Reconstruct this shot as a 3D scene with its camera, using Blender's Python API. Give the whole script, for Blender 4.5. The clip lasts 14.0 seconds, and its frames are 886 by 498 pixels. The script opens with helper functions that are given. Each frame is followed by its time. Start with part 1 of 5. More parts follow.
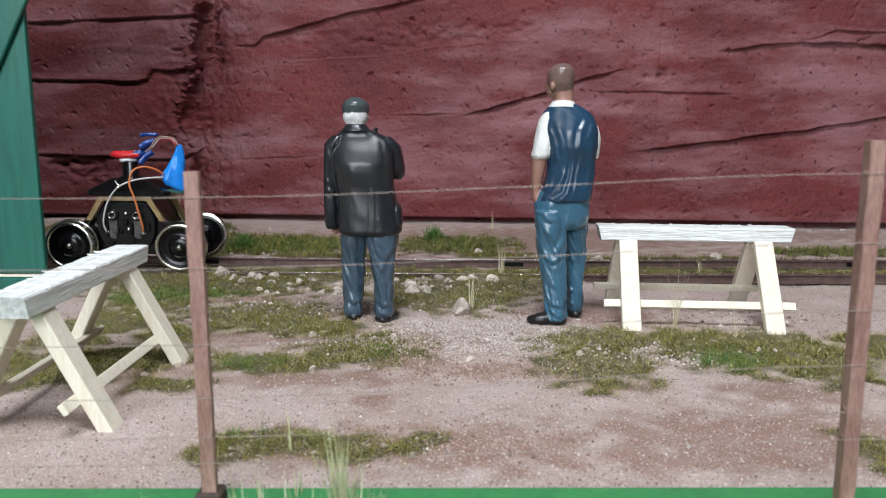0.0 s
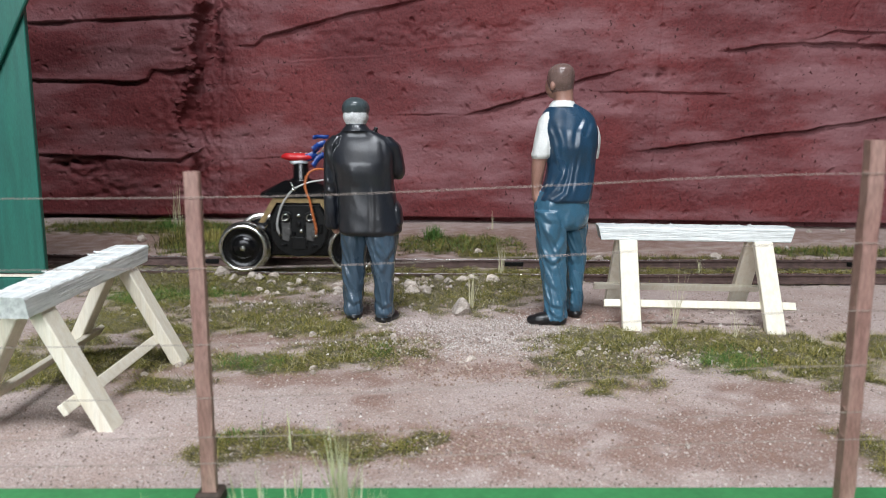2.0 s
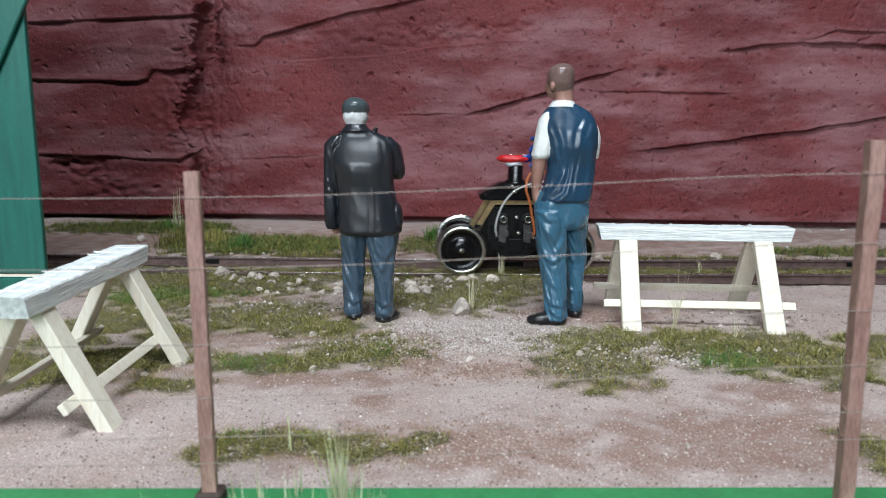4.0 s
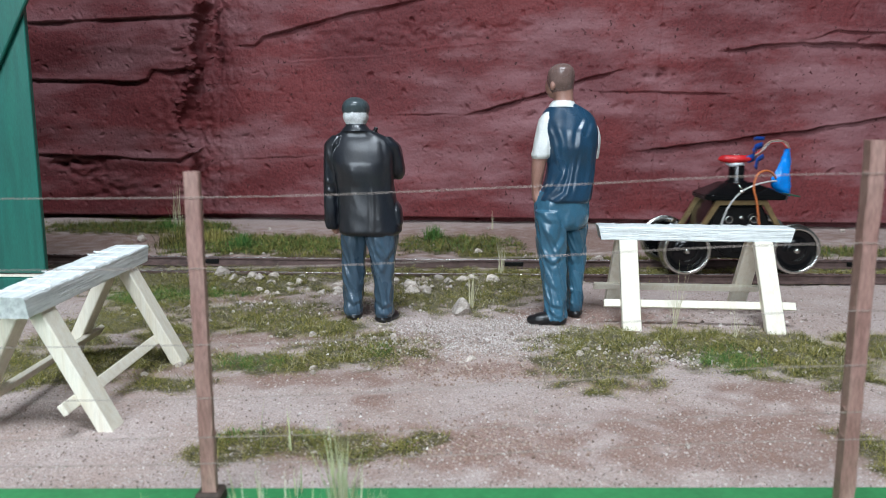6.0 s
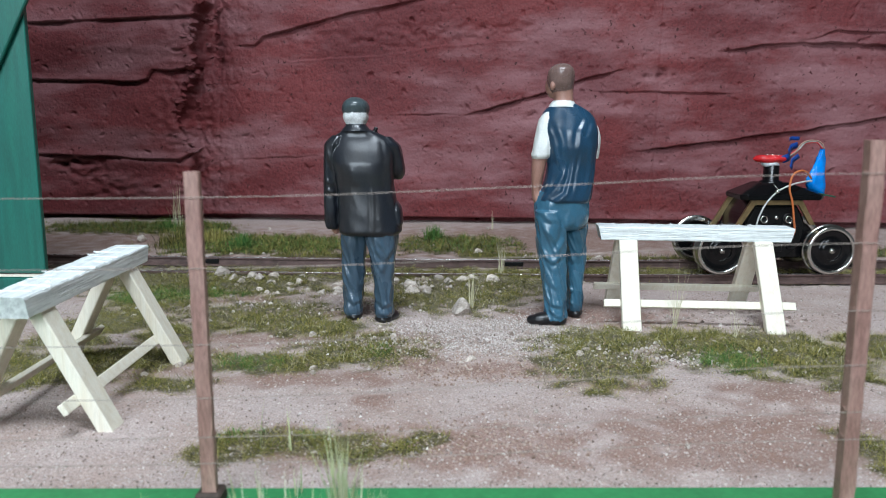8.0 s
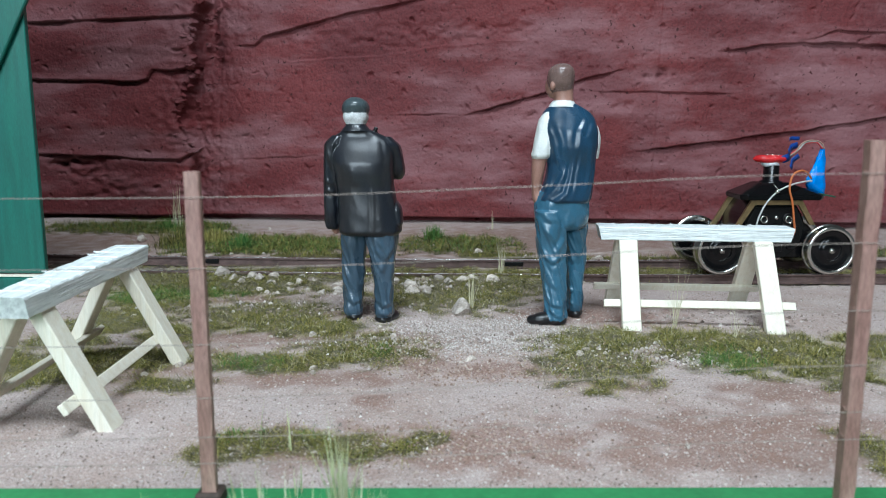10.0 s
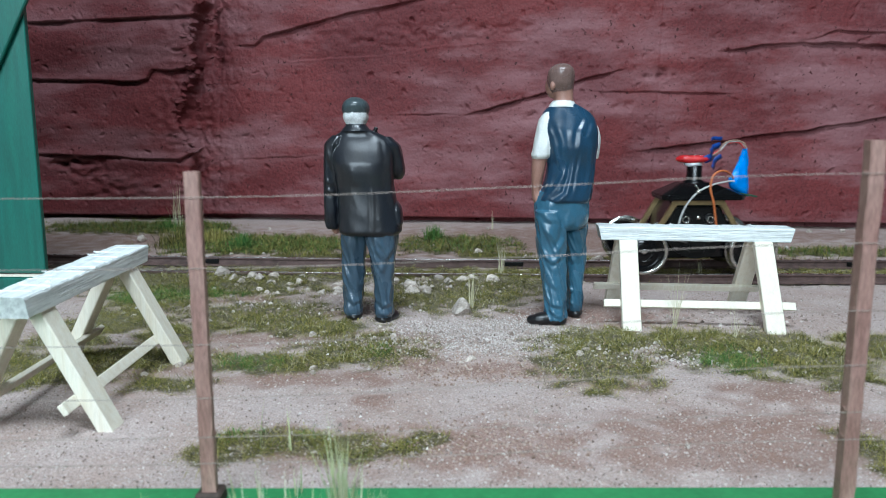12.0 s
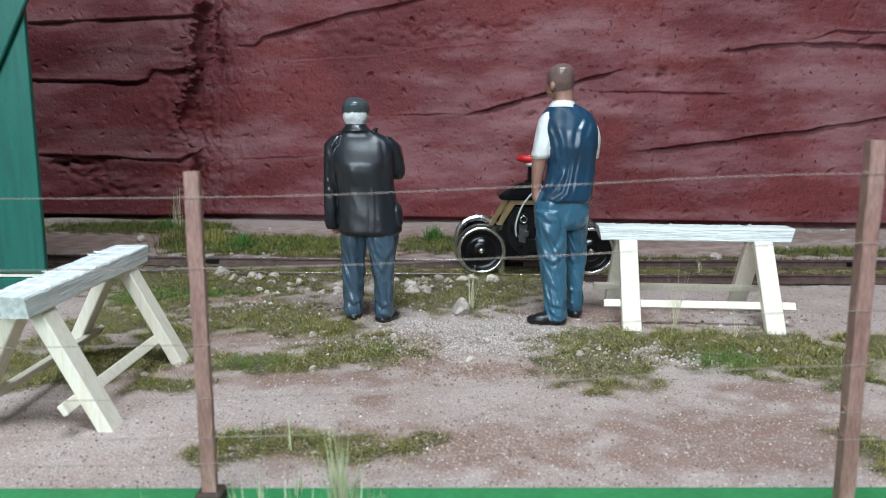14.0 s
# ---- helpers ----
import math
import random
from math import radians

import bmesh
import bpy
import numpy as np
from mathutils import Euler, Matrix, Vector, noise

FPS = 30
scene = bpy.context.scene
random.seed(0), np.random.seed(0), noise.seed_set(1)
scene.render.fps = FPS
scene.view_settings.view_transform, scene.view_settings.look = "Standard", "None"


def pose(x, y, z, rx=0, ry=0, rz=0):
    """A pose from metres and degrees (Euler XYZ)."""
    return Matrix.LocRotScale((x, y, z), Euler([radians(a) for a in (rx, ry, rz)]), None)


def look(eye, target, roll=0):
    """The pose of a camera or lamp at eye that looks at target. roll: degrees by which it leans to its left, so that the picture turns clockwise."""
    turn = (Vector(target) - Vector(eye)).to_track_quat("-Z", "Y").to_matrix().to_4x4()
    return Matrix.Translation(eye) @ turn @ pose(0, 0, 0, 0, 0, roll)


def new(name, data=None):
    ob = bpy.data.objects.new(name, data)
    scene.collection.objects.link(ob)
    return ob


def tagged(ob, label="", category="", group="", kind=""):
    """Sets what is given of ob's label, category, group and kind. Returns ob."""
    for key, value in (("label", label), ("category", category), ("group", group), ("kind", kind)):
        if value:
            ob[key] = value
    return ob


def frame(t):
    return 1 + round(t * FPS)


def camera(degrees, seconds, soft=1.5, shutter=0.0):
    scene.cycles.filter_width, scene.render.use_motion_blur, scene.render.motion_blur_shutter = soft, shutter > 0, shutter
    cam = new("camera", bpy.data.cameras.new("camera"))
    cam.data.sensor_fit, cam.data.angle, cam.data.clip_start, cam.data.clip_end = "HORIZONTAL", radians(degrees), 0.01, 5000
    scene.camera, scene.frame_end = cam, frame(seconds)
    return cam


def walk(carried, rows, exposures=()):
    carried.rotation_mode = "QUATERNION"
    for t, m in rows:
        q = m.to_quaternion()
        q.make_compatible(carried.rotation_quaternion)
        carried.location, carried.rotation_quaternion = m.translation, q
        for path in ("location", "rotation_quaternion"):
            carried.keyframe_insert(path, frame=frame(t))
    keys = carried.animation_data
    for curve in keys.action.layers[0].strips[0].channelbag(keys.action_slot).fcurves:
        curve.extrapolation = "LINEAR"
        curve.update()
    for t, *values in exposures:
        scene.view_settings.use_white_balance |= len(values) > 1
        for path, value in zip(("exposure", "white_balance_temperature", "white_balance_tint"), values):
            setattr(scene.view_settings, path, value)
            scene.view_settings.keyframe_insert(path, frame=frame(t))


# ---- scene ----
cam = camera(60.66, 14.0, soft=1.0, shutter=0.5)
EYE = pose(0, -0.4276, 0.093, 80.25, 0, 0) @ pose(0, 0, 0, 0, 0, 0.25)
walk(cam, [(0.0, EYE), (14.0, EYE)], [(0.0, -0.28, 7090, 13), (2.0, -0.28, 7090, 13), (3.2, -0.28, 6870, 10), (5.5, -0.28, 6540, 8), (7.0, -0.28, 6540, 8), (8.2, -0.28, 6440, 6), (10.5, -0.28, 6245, 2), (12.0, -0.28, 6170, 2), (13.5, -0.28, 6430, 4), (14.0, -0.28, 6490, 5)])
# the close lens has a little depth of field
cam.data.dof.use_dof = True
cam.data.dof.focus_distance = 0.36
cam.data.dof.aperture_fstop = 26.0

# ---- world and light: a room with a window behind the camera and a ceiling lamp ----
world = bpy.data.worlds.new("world")
scene.world = world
world.use_nodes = True
bg = world.node_tree.nodes["Background"]
sky = world.node_tree.nodes.new("ShaderNodeTexSky")
sky.sky_type, sky.sun_disc = "NISHITA", False
sky.sun_elevation, sky.sun_rotation = radians(40), radians(200)
world.node_tree.links.new(sky.outputs[0], bg.inputs[0])
bg.inputs[1].default_value = 0.1
scene.view_settings.exposure = 0.0


def area_lamp(name, m, sx, sy, power, colour):
    d = bpy.data.lights.new(name, "AREA")
    d.shape, d.size, d.size_y, d.energy, d.color = "RECTANGLE", sx, sy, power, colour
    ob = new(name, d)
    ob.matrix_basis = m
    return ob


area_lamp("window_light", look((-0.34, -1.68, 0.576), (0, 0, 0.0)), 0.95, 0.72, 28.5, (0.82, 0.93, 1.06))
area_lamp("ceiling_light", pose(0.02, -0.58, 1.075), 0.60, 0.30, 21.0, (0.83, 0.93, 1.06))


# ---- materials ----
def mat(name, colour, rough=0.6, metal=0.0, vary=0.15, scale=400.0, fine=2500.0, bump=0.3, depth=0.0002,
        tint=None, stretch=(1, 1, 1), per_object=0.0, coat=0.0, rough_vary=0.1, wrinkle=0.0):
    """A surface with variation at two scales and a fine relief."""
    m = bpy.data.materials.new(name)
    m.use_nodes = True
    nt = m.node_tree
    n, l = nt.nodes, nt.links
    b = n["Principled BSDF"]
    co = n.new("ShaderNodeTexCoord")
    mp = n.new("ShaderNodeMapping")
    mp.inputs["Scale"].default_value = stretch
    l.new(co.outputs["Object"], mp.inputs[0])
    n1 = n.new("ShaderNodeTexNoise")
    n1.inputs["Scale"].default_value, n1.inputs["Detail"].default_value = scale, 4
    n2 = n.new("ShaderNodeTexNoise")
    n2.inputs["Scale"].default_value, n2.inputs["Detail"].default_value = fine, 3
    l.new(mp.outputs[0], n1.inputs[0])
    l.new(mp.outputs[0], n2.inputs[0])
    mix = n.new("ShaderNodeMix")
    mix.data_type = "RGBA"
    c2 = tint or tuple(c * (1 - 2 * vary) for c in colour)
    mix.inputs[6].default_value = (*colour, 1)
    mix.inputs[7].default_value = (*c2, 1)
    ramp = n.new("ShaderNodeMapRange")
    ramp.inputs[1].default_value, ramp.inputs[2].default_value = 0.38, 0.65
    l.new(n1.outputs[0], ramp.inputs[0])
    l.new(ramp.outputs[0], mix.inputs[0])
    hsv = n.new("ShaderNodeHueSaturation")
    val = n.new("ShaderNodeMapRange")
    val.inputs[3].default_value, val.inputs[4].default_value = 1 - vary * 1.6, 1 + vary * 1.6
    val.inputs[1].default_value, val.inputs[2].default_value = 0.25, 0.75
    l.new(n2.outputs[0], val.inputs[0])
    out = val.outputs[0]
    if per_object:
        oi = n.new("ShaderNodeObjectInfo")
        pr = n.new("ShaderNodeMapRange")
        pr.inputs[3].default_value, pr.inputs[4].default_value = 1 - per_object, 1 + per_object
        l.new(oi.outputs["Random"], pr.inputs[0])
        mu = n.new("ShaderNodeMath")
        mu.operation = "MULTIPLY"
        l.new(out, mu.inputs[0])
        l.new(pr.outputs[0], mu.inputs[1])
        out = mu.outputs[0]
    l.new(out, hsv.inputs["Value"])
    l.new(mix.outputs[2], hsv.inputs["Color"])
    l.new(hsv.outputs[0], b.inputs["Base Color"])
    rr = n.new("ShaderNodeMapRange")
    rr.inputs[3].default_value, rr.inputs[4].default_value = max(0.02, rough - rough_vary), min(1, rough + rough_vary)
    l.new(n1.outputs[0], rr.inputs[0])
    l.new(rr.outputs[0], b.inputs["Roughness"])
    b.inputs["Metallic"].default_value = metal
    b.inputs["Coat Weight"].default_value = coat
    b.inputs["Coat Roughness"].default_value = 0.2
    if bump:
        bp = n.new("ShaderNodeBump")
        bp.inputs["Strength"].default_value, bp.inputs["Distance"].default_value = bump, depth
        l.new(n2.outputs[0], bp.inputs["Height"])
        l.new(bp.outputs[0], b.inputs["Normal"])
        if wrinkle:
            n3 = n.new("ShaderNodeTexNoise")
            n3.inputs["Scale"].default_value, n3.inputs["Detail"].default_value, n3.inputs["Distortion"].default_value = 150, 2, 0.5
            l.new(mp.outputs[0], n3.inputs[0])
            b2 = n.new("ShaderNodeBump")
            b2.inputs["Strength"].default_value, b2.inputs["Distance"].default_value = wrinkle, 0.0016
            l.new(n3.outputs[0], b2.inputs["Height"])
            l.new(b2.outputs[0], bp.inputs["Normal"])
    return m


def rock_material():
    m = mat("painted_rock", (0.166, 0.0345, 0.0355), 0.6, vary=0.16, scale=14, fine=520, bump=0.8, depth=0.0008, tint=(0.121, 0.028, 0.0305))
    nt = m.node_tree
    n, l = nt.nodes, nt.links
    b = n["Principled BSDF"]
    b.inputs["Specular IOR Level"].default_value = 0.22
    base = b.inputs["Base Color"].links[0].from_socket
    co = n.new("ShaderNodeTexCoord")
    # pale dry-brushed dust along the beds
    mp = n.new("ShaderNodeMapping")
    mp.inputs["Scale"].default_value = (9, 9, 30)
    mp.inputs["Rotation"].default_value = (0, radians(9), 0)
    l.new(co.outputs["Object"], mp.inputs[0])
    nz = n.new("ShaderNodeTexNoise")
    nz.inputs["Scale"].default_value, nz.inputs["Detail"].default_value, nz.inputs["Roughness"].default_value = 1.0, 7, 0.62
    l.new(mp.outputs[0], nz.inputs[0])
    mr = n.new("ShaderNodeMapRange")
    mr.inputs[1].default_value, mr.inputs[2].default_value, mr.inputs[4].default_value = 0.45, 0.64, 0.8
    l.new(nz.outputs[0], mr.inputs[0])
    mx = n.new("ShaderNodeMix")
    mx.data_type = "RGBA"
    mx.inputs[7].default_value = (0.275, 0.132, 0.140, 1)
    l.new(mr.outputs[0], mx.inputs[0])
    l.new(base, mx.inputs[6])
    # the shade inside small pits, put into the colour as dark spots
    vo = n.new("ShaderNodeTexVoronoi")
    vo.inputs["Scale"].default_value = 120
    vo.inputs["Randomness"].default_value = 1.0
    wob = n.new("ShaderNodeTexNoise")
    wob.inputs["Scale"].default_value = 260
    l.new(co.outputs["Object"], wob.inputs[0])
    push = n.new("ShaderNodeVectorMath")
    push.operation = "MULTIPLY_ADD"
    push.inputs[1].default_value = (0.006, 0.006, 0.006)
    l.new(wob.outputs["Color"], push.inputs[0])
    l.new(co.outputs["Object"], push.inputs[2])
    slant = n.new("ShaderNodeMapping")
    slant.inputs["Rotation"].default_value = (0, radians(-28), 0)
    slant.inputs["Scale"].default_value = (1.5, 1.0, 0.8)
    l.new(push.outputs[0], slant.inputs[0])
    l.new(slant.outputs[0], vo.inputs[0])
    gate = n.new("ShaderNodeMath")
    gate.operation = "LESS_THAN"
    gate.inputs[1].default_value = 0.15
    l.new(vo.outputs["Distance"], gate.inputs[0])
    sel = n.new("ShaderNodeSeparateColor")
    l.new(vo.outputs["Color"], sel.inputs[0])
    few = n.new("ShaderNodeMath")
    few.operation = "GREATER_THAN"
    few.inputs[1].default_value = 0.72
    l.new(sel.outputs[0], few.inputs[0])
    both = n.new("ShaderNodeMath")
    both.operation = "MULTIPLY"
    l.new(gate.outputs[0], both.inputs[0])
    l.new(few.outputs[0], both.inputs[1])
    mx2 = n.new("ShaderNodeMix")
    mx2.data_type = "RGBA"
    mx2.inputs[7].default_value = (0.062, 0.016, 0.016, 1)
    l.new(both.outputs[0], mx2.inputs[0])
    l.new(mx.outputs[2], mx2.inputs[6])
    # fine dark specks
    sp = n.new("ShaderNodeTexNoise")
    sp.inputs["Scale"].default_value, sp.inputs["Detail"].default_value = 420, 2
    l.new(co.outputs["Object"], sp.inputs[0])
    sr = n.new("ShaderNodeMapRange")
    sr.inputs[1].default_value, sr.inputs[2].default_value, sr.inputs[4].default_value = 0.66, 0.72, 0.8
    l.new(sp.outputs[0], sr.inputs[0])
    mx3 = n.new("ShaderNodeMix")
    mx3.data_type = "RGBA"
    mx3.inputs[7].default_value = (0.045, 0.012, 0.012, 1)
    l.new(sr.outputs[0], mx3.inputs[0])
    l.new(mx2.outputs[2], mx3.inputs[6])
    l.new(mx3.outputs[2], b.inputs["Base Color"])
    return m


def ground_material():
    m = mat("pink_sand", (0.475, 0.378, 0.345), 0.95, vary=0.16, scale=30, fine=1400, bump=1.0, depth=0.0009, tint=(0.41, 0.305, 0.265))
    nt = m.node_tree
    n, l = nt.nodes, nt.links
    b = n["Principled BSDF"]
    base = b.inputs["Base Color"].links[0].from_socket
    co = n.new("ShaderNodeTexCoord")

    def layer(base, attr, colour, scale, lo, hi):
        at = n.new("ShaderNodeAttribute")
        at.attribute_name = attr
        nz = n.new("ShaderNodeTexNoise")
        nz.inputs["Scale"].default_value, nz.inputs["Detail"].default_value = scale, 6
        l.new(co.outputs["Object"], nz.inputs[0])
        ad = n.new("ShaderNodeMath")
        ad.operation = "ADD"
        l.new(at.outputs["Fac"], ad.inputs[0])
        l.new(nz.outputs[0], ad.inputs[1])
        mr = n.new("ShaderNodeMapRange")
        mr.inputs[1].default_value, mr.inputs[2].default_value = lo, hi
        mr.inputs[4].default_value = 0.9
        l.new(ad.outputs[0], mr.inputs[0])
        mx = n.new("ShaderNodeMix")
        mx.data_type = "RGBA"
        mx.inputs[7].default_value = (*colour, 1)
        l.new(mr.outputs[0], mx.inputs[0])
        l.new(base, mx.inputs[6])
        return mx.outputs[2]

    c = layer(base, "soil_and_brown", (0.265, 0.155, 0.118), 90, 0.6, 1.6)
    c = layer(c, "moss", (0.080, 0.068, 0.026), 160, 0.62, 1.15)
    # sparkling pale grains
    vo = n.new("ShaderNodeTexVoronoi")
    vo.inputs["Scale"].default_value = 1900
    l.new(co.outputs["Object"], vo.inputs[0])
    sc = n.new("ShaderNodeSeparateColor")
    l.new(vo.outputs["Color"], sc.inputs[0])
    mr = n.new("ShaderNodeMapRange")
    mr.inputs[1].default_value, mr.inputs[2].default_value, mr.inputs[4].default_value = 0.8, 1.0, 0.55
    l.new(sc.outputs[0], mr.inputs[0])
    mx = n.new("ShaderNodeMix")
    mx.data_type = "RGBA"
    mx.inputs[7].default_value = (0.62, 0.55, 0.52, 1)
    l.new(mr.outputs[0], mx.inputs[0])
    l.new(c, mx.inputs[6])
    l.new(mx.outputs[2], b.inputs["Base Color"])
    return m


def island_material(name, c1, c2, rough=0.9, extra=None):
    """Colour varies from piece to piece of a joined mesh."""
    m = bpy.data.materials.new(name)
    m.use_nodes = True
    n, l = m.node_tree.nodes, m.node_tree.links
    b = n["Principled BSDF"]
    g = n.new("ShaderNodeNewGeometry")
    r = n.new("ShaderNodeValToRGB")
    r.color_ramp.elements[0].color = (*c1, 1)
    r.color_ramp.elements[1].color = (*c2, 1)
    if extra:
        e = r.color_ramp.elements.new(0.5)
        e.color = (*extra, 1)
    l.new(g.outputs["Random Per Island"], r.inputs[0])
    l.new(r.outputs[0], b.inputs["Base Color"])
    b.inputs["Roughness"].default_value = rough
    return m


M_ROCK = rock_material()
M_GROUND = ground_material()
M_GREEN = mat("green_paint", (0.014, 0.138, 0.104), 0.35, vary=0.12, scale=60, fine=900, bump=0.25, stretch=(4, 4, 0.4))
M_BOARD = mat("green_board_paint", (0.04, 0.25, 0.085), 0.45, vary=0.1, scale=40, fine=600, bump=0.2)
M_PALEWOOD = mat("pale_pine", (0.80, 0.75, 0.63), 0.6, vary=0.06, scale=120, fine=900, bump=0.35, tint=(0.74, 0.67, 0.53), stretch=(5, 5, 0.3))
M_STAIN = mat("dried_glue", (0.36, 0.22, 0.10), 0.5, vary=0.15, scale=300)
M_WHITEWOOD = mat("white_washed_wood", (0.82, 0.85, 0.83), 0.65, vary=0.09, scale=70, fine=260, bump=0.8, depth=0.0006, tint=(0.62, 0.645, 0.63), stretch=(0.4, 7, 7))
M_SAWN = mat("sawn_white", (0.88, 0.89, 0.86), 0.6, vary=0.05, scale=200)
M_POST = mat("brown_post_wood", (0.29, 0.155, 0.128), 0.5, vary=0.2, scale=120, fine=900, bump=0.4, tint=(0.38, 0.225, 0.185), stretch=(3, 3, 0.5))
M_WIRE = mat("fence_wire", (0.34, 0.27, 0.235), 0.5, metal=0.2, vary=0.1)
M_RAIL = mat("rusty_rail", (0.135, 0.085, 0.075), 0.6, metal=0.3, vary=0.2, scale=200)
M_RAILTOP = mat("bare_rail_head", (0.55, 0.54, 0.53), 0.28, metal=1.0, vary=0.08)
M_SLEEPER = mat("sleeper", (0.06, 0.04, 0.03), 0.8, vary=0.2)
M_STEEL = mat("nickel_steel", (0.62, 0.61, 0.57), 0.22, metal=1.0, vary=0.06, scale=300, bump=0.05)
M_BLACK = mat("black_plastic", (0.004, 0.004, 0.0045), 0.19, vary=0.15, scale=300, bump=0.1)
M_BLACK.node_tree.nodes["Principled BSDF"].inputs["Specular IOR Level"].default_value = 0.32
M_BLACKM = mat("black_matt_metal", (0.008, 0.008, 0.008), 0.33, metal=0.2, vary=0.2, scale=300, bump=0.15)
M_BLACKM.node_tree.nodes["Principled BSDF"].inputs["Specular IOR Level"].default_value = 0.25
M_BRASS = mat("dull_brass", (0.30, 0.215, 0.105), 0.42, metal=0.75, vary=0.15, scale=200)
M_RED = mat("red_shrink_tube", (0.55, 0.02, 0.024), 0.22, vary=0.08, scale=200, bump=0.3, depth=0.0006)
M_BLUE = mat("blue_tape", (0.001, 0.225, 0.74), 0.2, vary=0.08, scale=200, bump=0.25, depth=0.0004)
M_DKBLUE = mat("dark_blue_tape", (0.008, 0.045, 0.22), 0.3, vary=0.1, scale=200)
M_ORANGE = mat("orange_wire", (0.55, 0.15, 0.045), 0.4, vary=0.08)
M_WHITEWIRE = mat("white_wire", (0.52, 0.52, 0.50), 0.4, vary=0.06)
M_GREYWIRE = mat("brown_wire", (0.34, 0.22, 0.16), 0.45, vary=0.1)
M_REDWIRE = mat("red_wire", (0.5, 0.03, 0.03), 0.4, vary=0.1)
M_WHITE = mat("white_putty", (0.75, 0.78, 0.8), 0.5, vary=0.08)
M_STONE = mat("pale_stone", (0.56, 0.49, 0.43), 0.9, vary=0.2, scale=1.8, fine=9, bump=0.5, depth=0.0003, tint=(0.36, 0.30, 0.25), per_object=0.25)
M_GRAVEL = island_material("gravel", (0.15, 0.11, 0.09), (0.64, 0.575, 0.53), extra=(0.37, 0.285, 0.245))
M_REDGRAVEL = island_material("red_gravel", (0.20, 0.13, 0.10), (0.50, 0.41, 0.35), extra=(0.34, 0.23, 0.18))
M_GRASS = island_material("olive_grass", (0.032, 0.032, 0.008), (0.33, 0.28, 0.075), extra=(0.115, 0.118, 0.022))
M_FRESH = island_material("fresh_grass", (0.035, 0.115, 0.022), (0.19, 0.26, 0.06), extra=(0.075, 0.185, 0.035))
M_OLIVESTRAW = island_material("olive_straw", (0.17, 0.14, 0.035), (0.44, 0.37, 0.13), extra=(0.26, 0.23, 0.05))
M_PALEGRAVEL = island_material("pale_grit", (0.18, 0.145, 0.125), (0.70, 0.645, 0.605), extra=(0.47, 0.405, 0.365))
M_STRAW = island_material("straw_grass", (0.46, 0.40, 0.24), (0.74, 0.69, 0.52), extra=(0.52, 0.50, 0.30))
M_FRONT = island_material("pale_green_grass", (0.42, 0.44, 0.24), (0.70, 0.68, 0.52), extra=(0.48, 0.52, 0.27))
# painted figures
# the jacket's blue cast is a cool reflection put into its base colour
M_JACKET = mat("black_brown_paint_blue_sheen", (0.0120, 0.0145, 0.0200), 0.33, vary=0.14, scale=90, fine=1200, bump=0.15, tint=(0.017, 0.0165, 0.018), coat=0.16, wrinkle=0.12, stretch=(1, 1, 0.6))
M_CAP = mat("grey_green_paint", (0.06, 0.08, 0.086), 0.3, vary=0.12, scale=120, bump=0.12, coat=0.12, wrinkle=0.2, stretch=(1, 1, 0.6))
M_HAIR = mat("white_grey_paint", (0.78, 0.79, 0.79), 0.5, vary=0.12, scale=500, fine=1800, bump=0.8, depth=0.0005)
M_SKIN = mat("skin_tone_paint", (0.36, 0.19, 0.145), 0.42, vary=0.1, scale=150, bump=0.12, coat=0.12)
M_BROWNHAIR = mat("brown_paint", (0.20, 0.125, 0.108), 0.27, vary=0.14, scale=200, bump=0.25, coat=0.25, wrinkle=0.2, stretch=(1, 1, 0.6))
M_SHIRT = mat("white_shirt_paint", (0.72, 0.73, 0.70), 0.5, vary=0.05, scale=200, wrinkle=0.2, stretch=(1, 1, 0.6))
M_VEST = mat("dark_blue_paint", (0.014, 0.05, 0.094), 0.3, vary=0.15, scale=100, tint=(0.012, 0.038, 0.07), bump=0.12, coat=0.12, wrinkle=0.14, stretch=(1, 1, 0.6))
M_JEANS = mat("jeans_blue_paint", (0.036, 0.112, 0.172), 0.27, vary=0.08, scale=60, tint=(0.046, 0.13, 0.195), bump=0.1, coat=0.15, wrinkle=0.2, stretch=(1, 1, 0.6))
M_GREYTROUSER = mat("grey_blue_paint", (0.045, 0.08, 0.115), 0.27, vary=0.08, scale=60, tint=(0.06, 0.098, 0.138), bump=0.1, coat=0.15, wrinkle=0.2, stretch=(1, 1, 0.6))
M_SHOE = mat("black_shoe_paint", (0.012, 0.012, 0.013), 0.35, vary=0.15, scale=200, bump=0.12, coat=0.12)
M_ROOM = mat("room_plaster", (0.2, 0.2, 0.197), 0.9, vary=0.03, scale=4, fine=80, bump=0.1)
M_FLOOR = mat("room_floor", (0.25, 0.22, 0.19), 0.6, vary=0.1, scale=6, fine=80, bump=0.1)
M_PLINTH = mat("plinth_wood", (0.3, 0.27, 0.22), 0.7, vary=0.1, scale=20, fine=200)


# ---- helpers for meshes ----
def link(name, bm, materials, parent=None, label="", smooth=True):
    me = bpy.data.meshes.new(name)
    bmesh.ops.recalc_face_normals(bm, faces=bm.faces)
    for f in bm.faces:
        f.smooth = smooth
    bm.to_mesh(me)
    bm.free()
    for m in materials if isinstance(materials, (list, tuple)) else [materials]:
        me.materials.append(m)
    ob = new(name, me)
    ob.parent = parent
    if label:
        tagged(ob, label)
    return ob


def part(name, bm, material, parent, label="", smooth=False):
    return link(name, bm, material, parent, label, smooth)


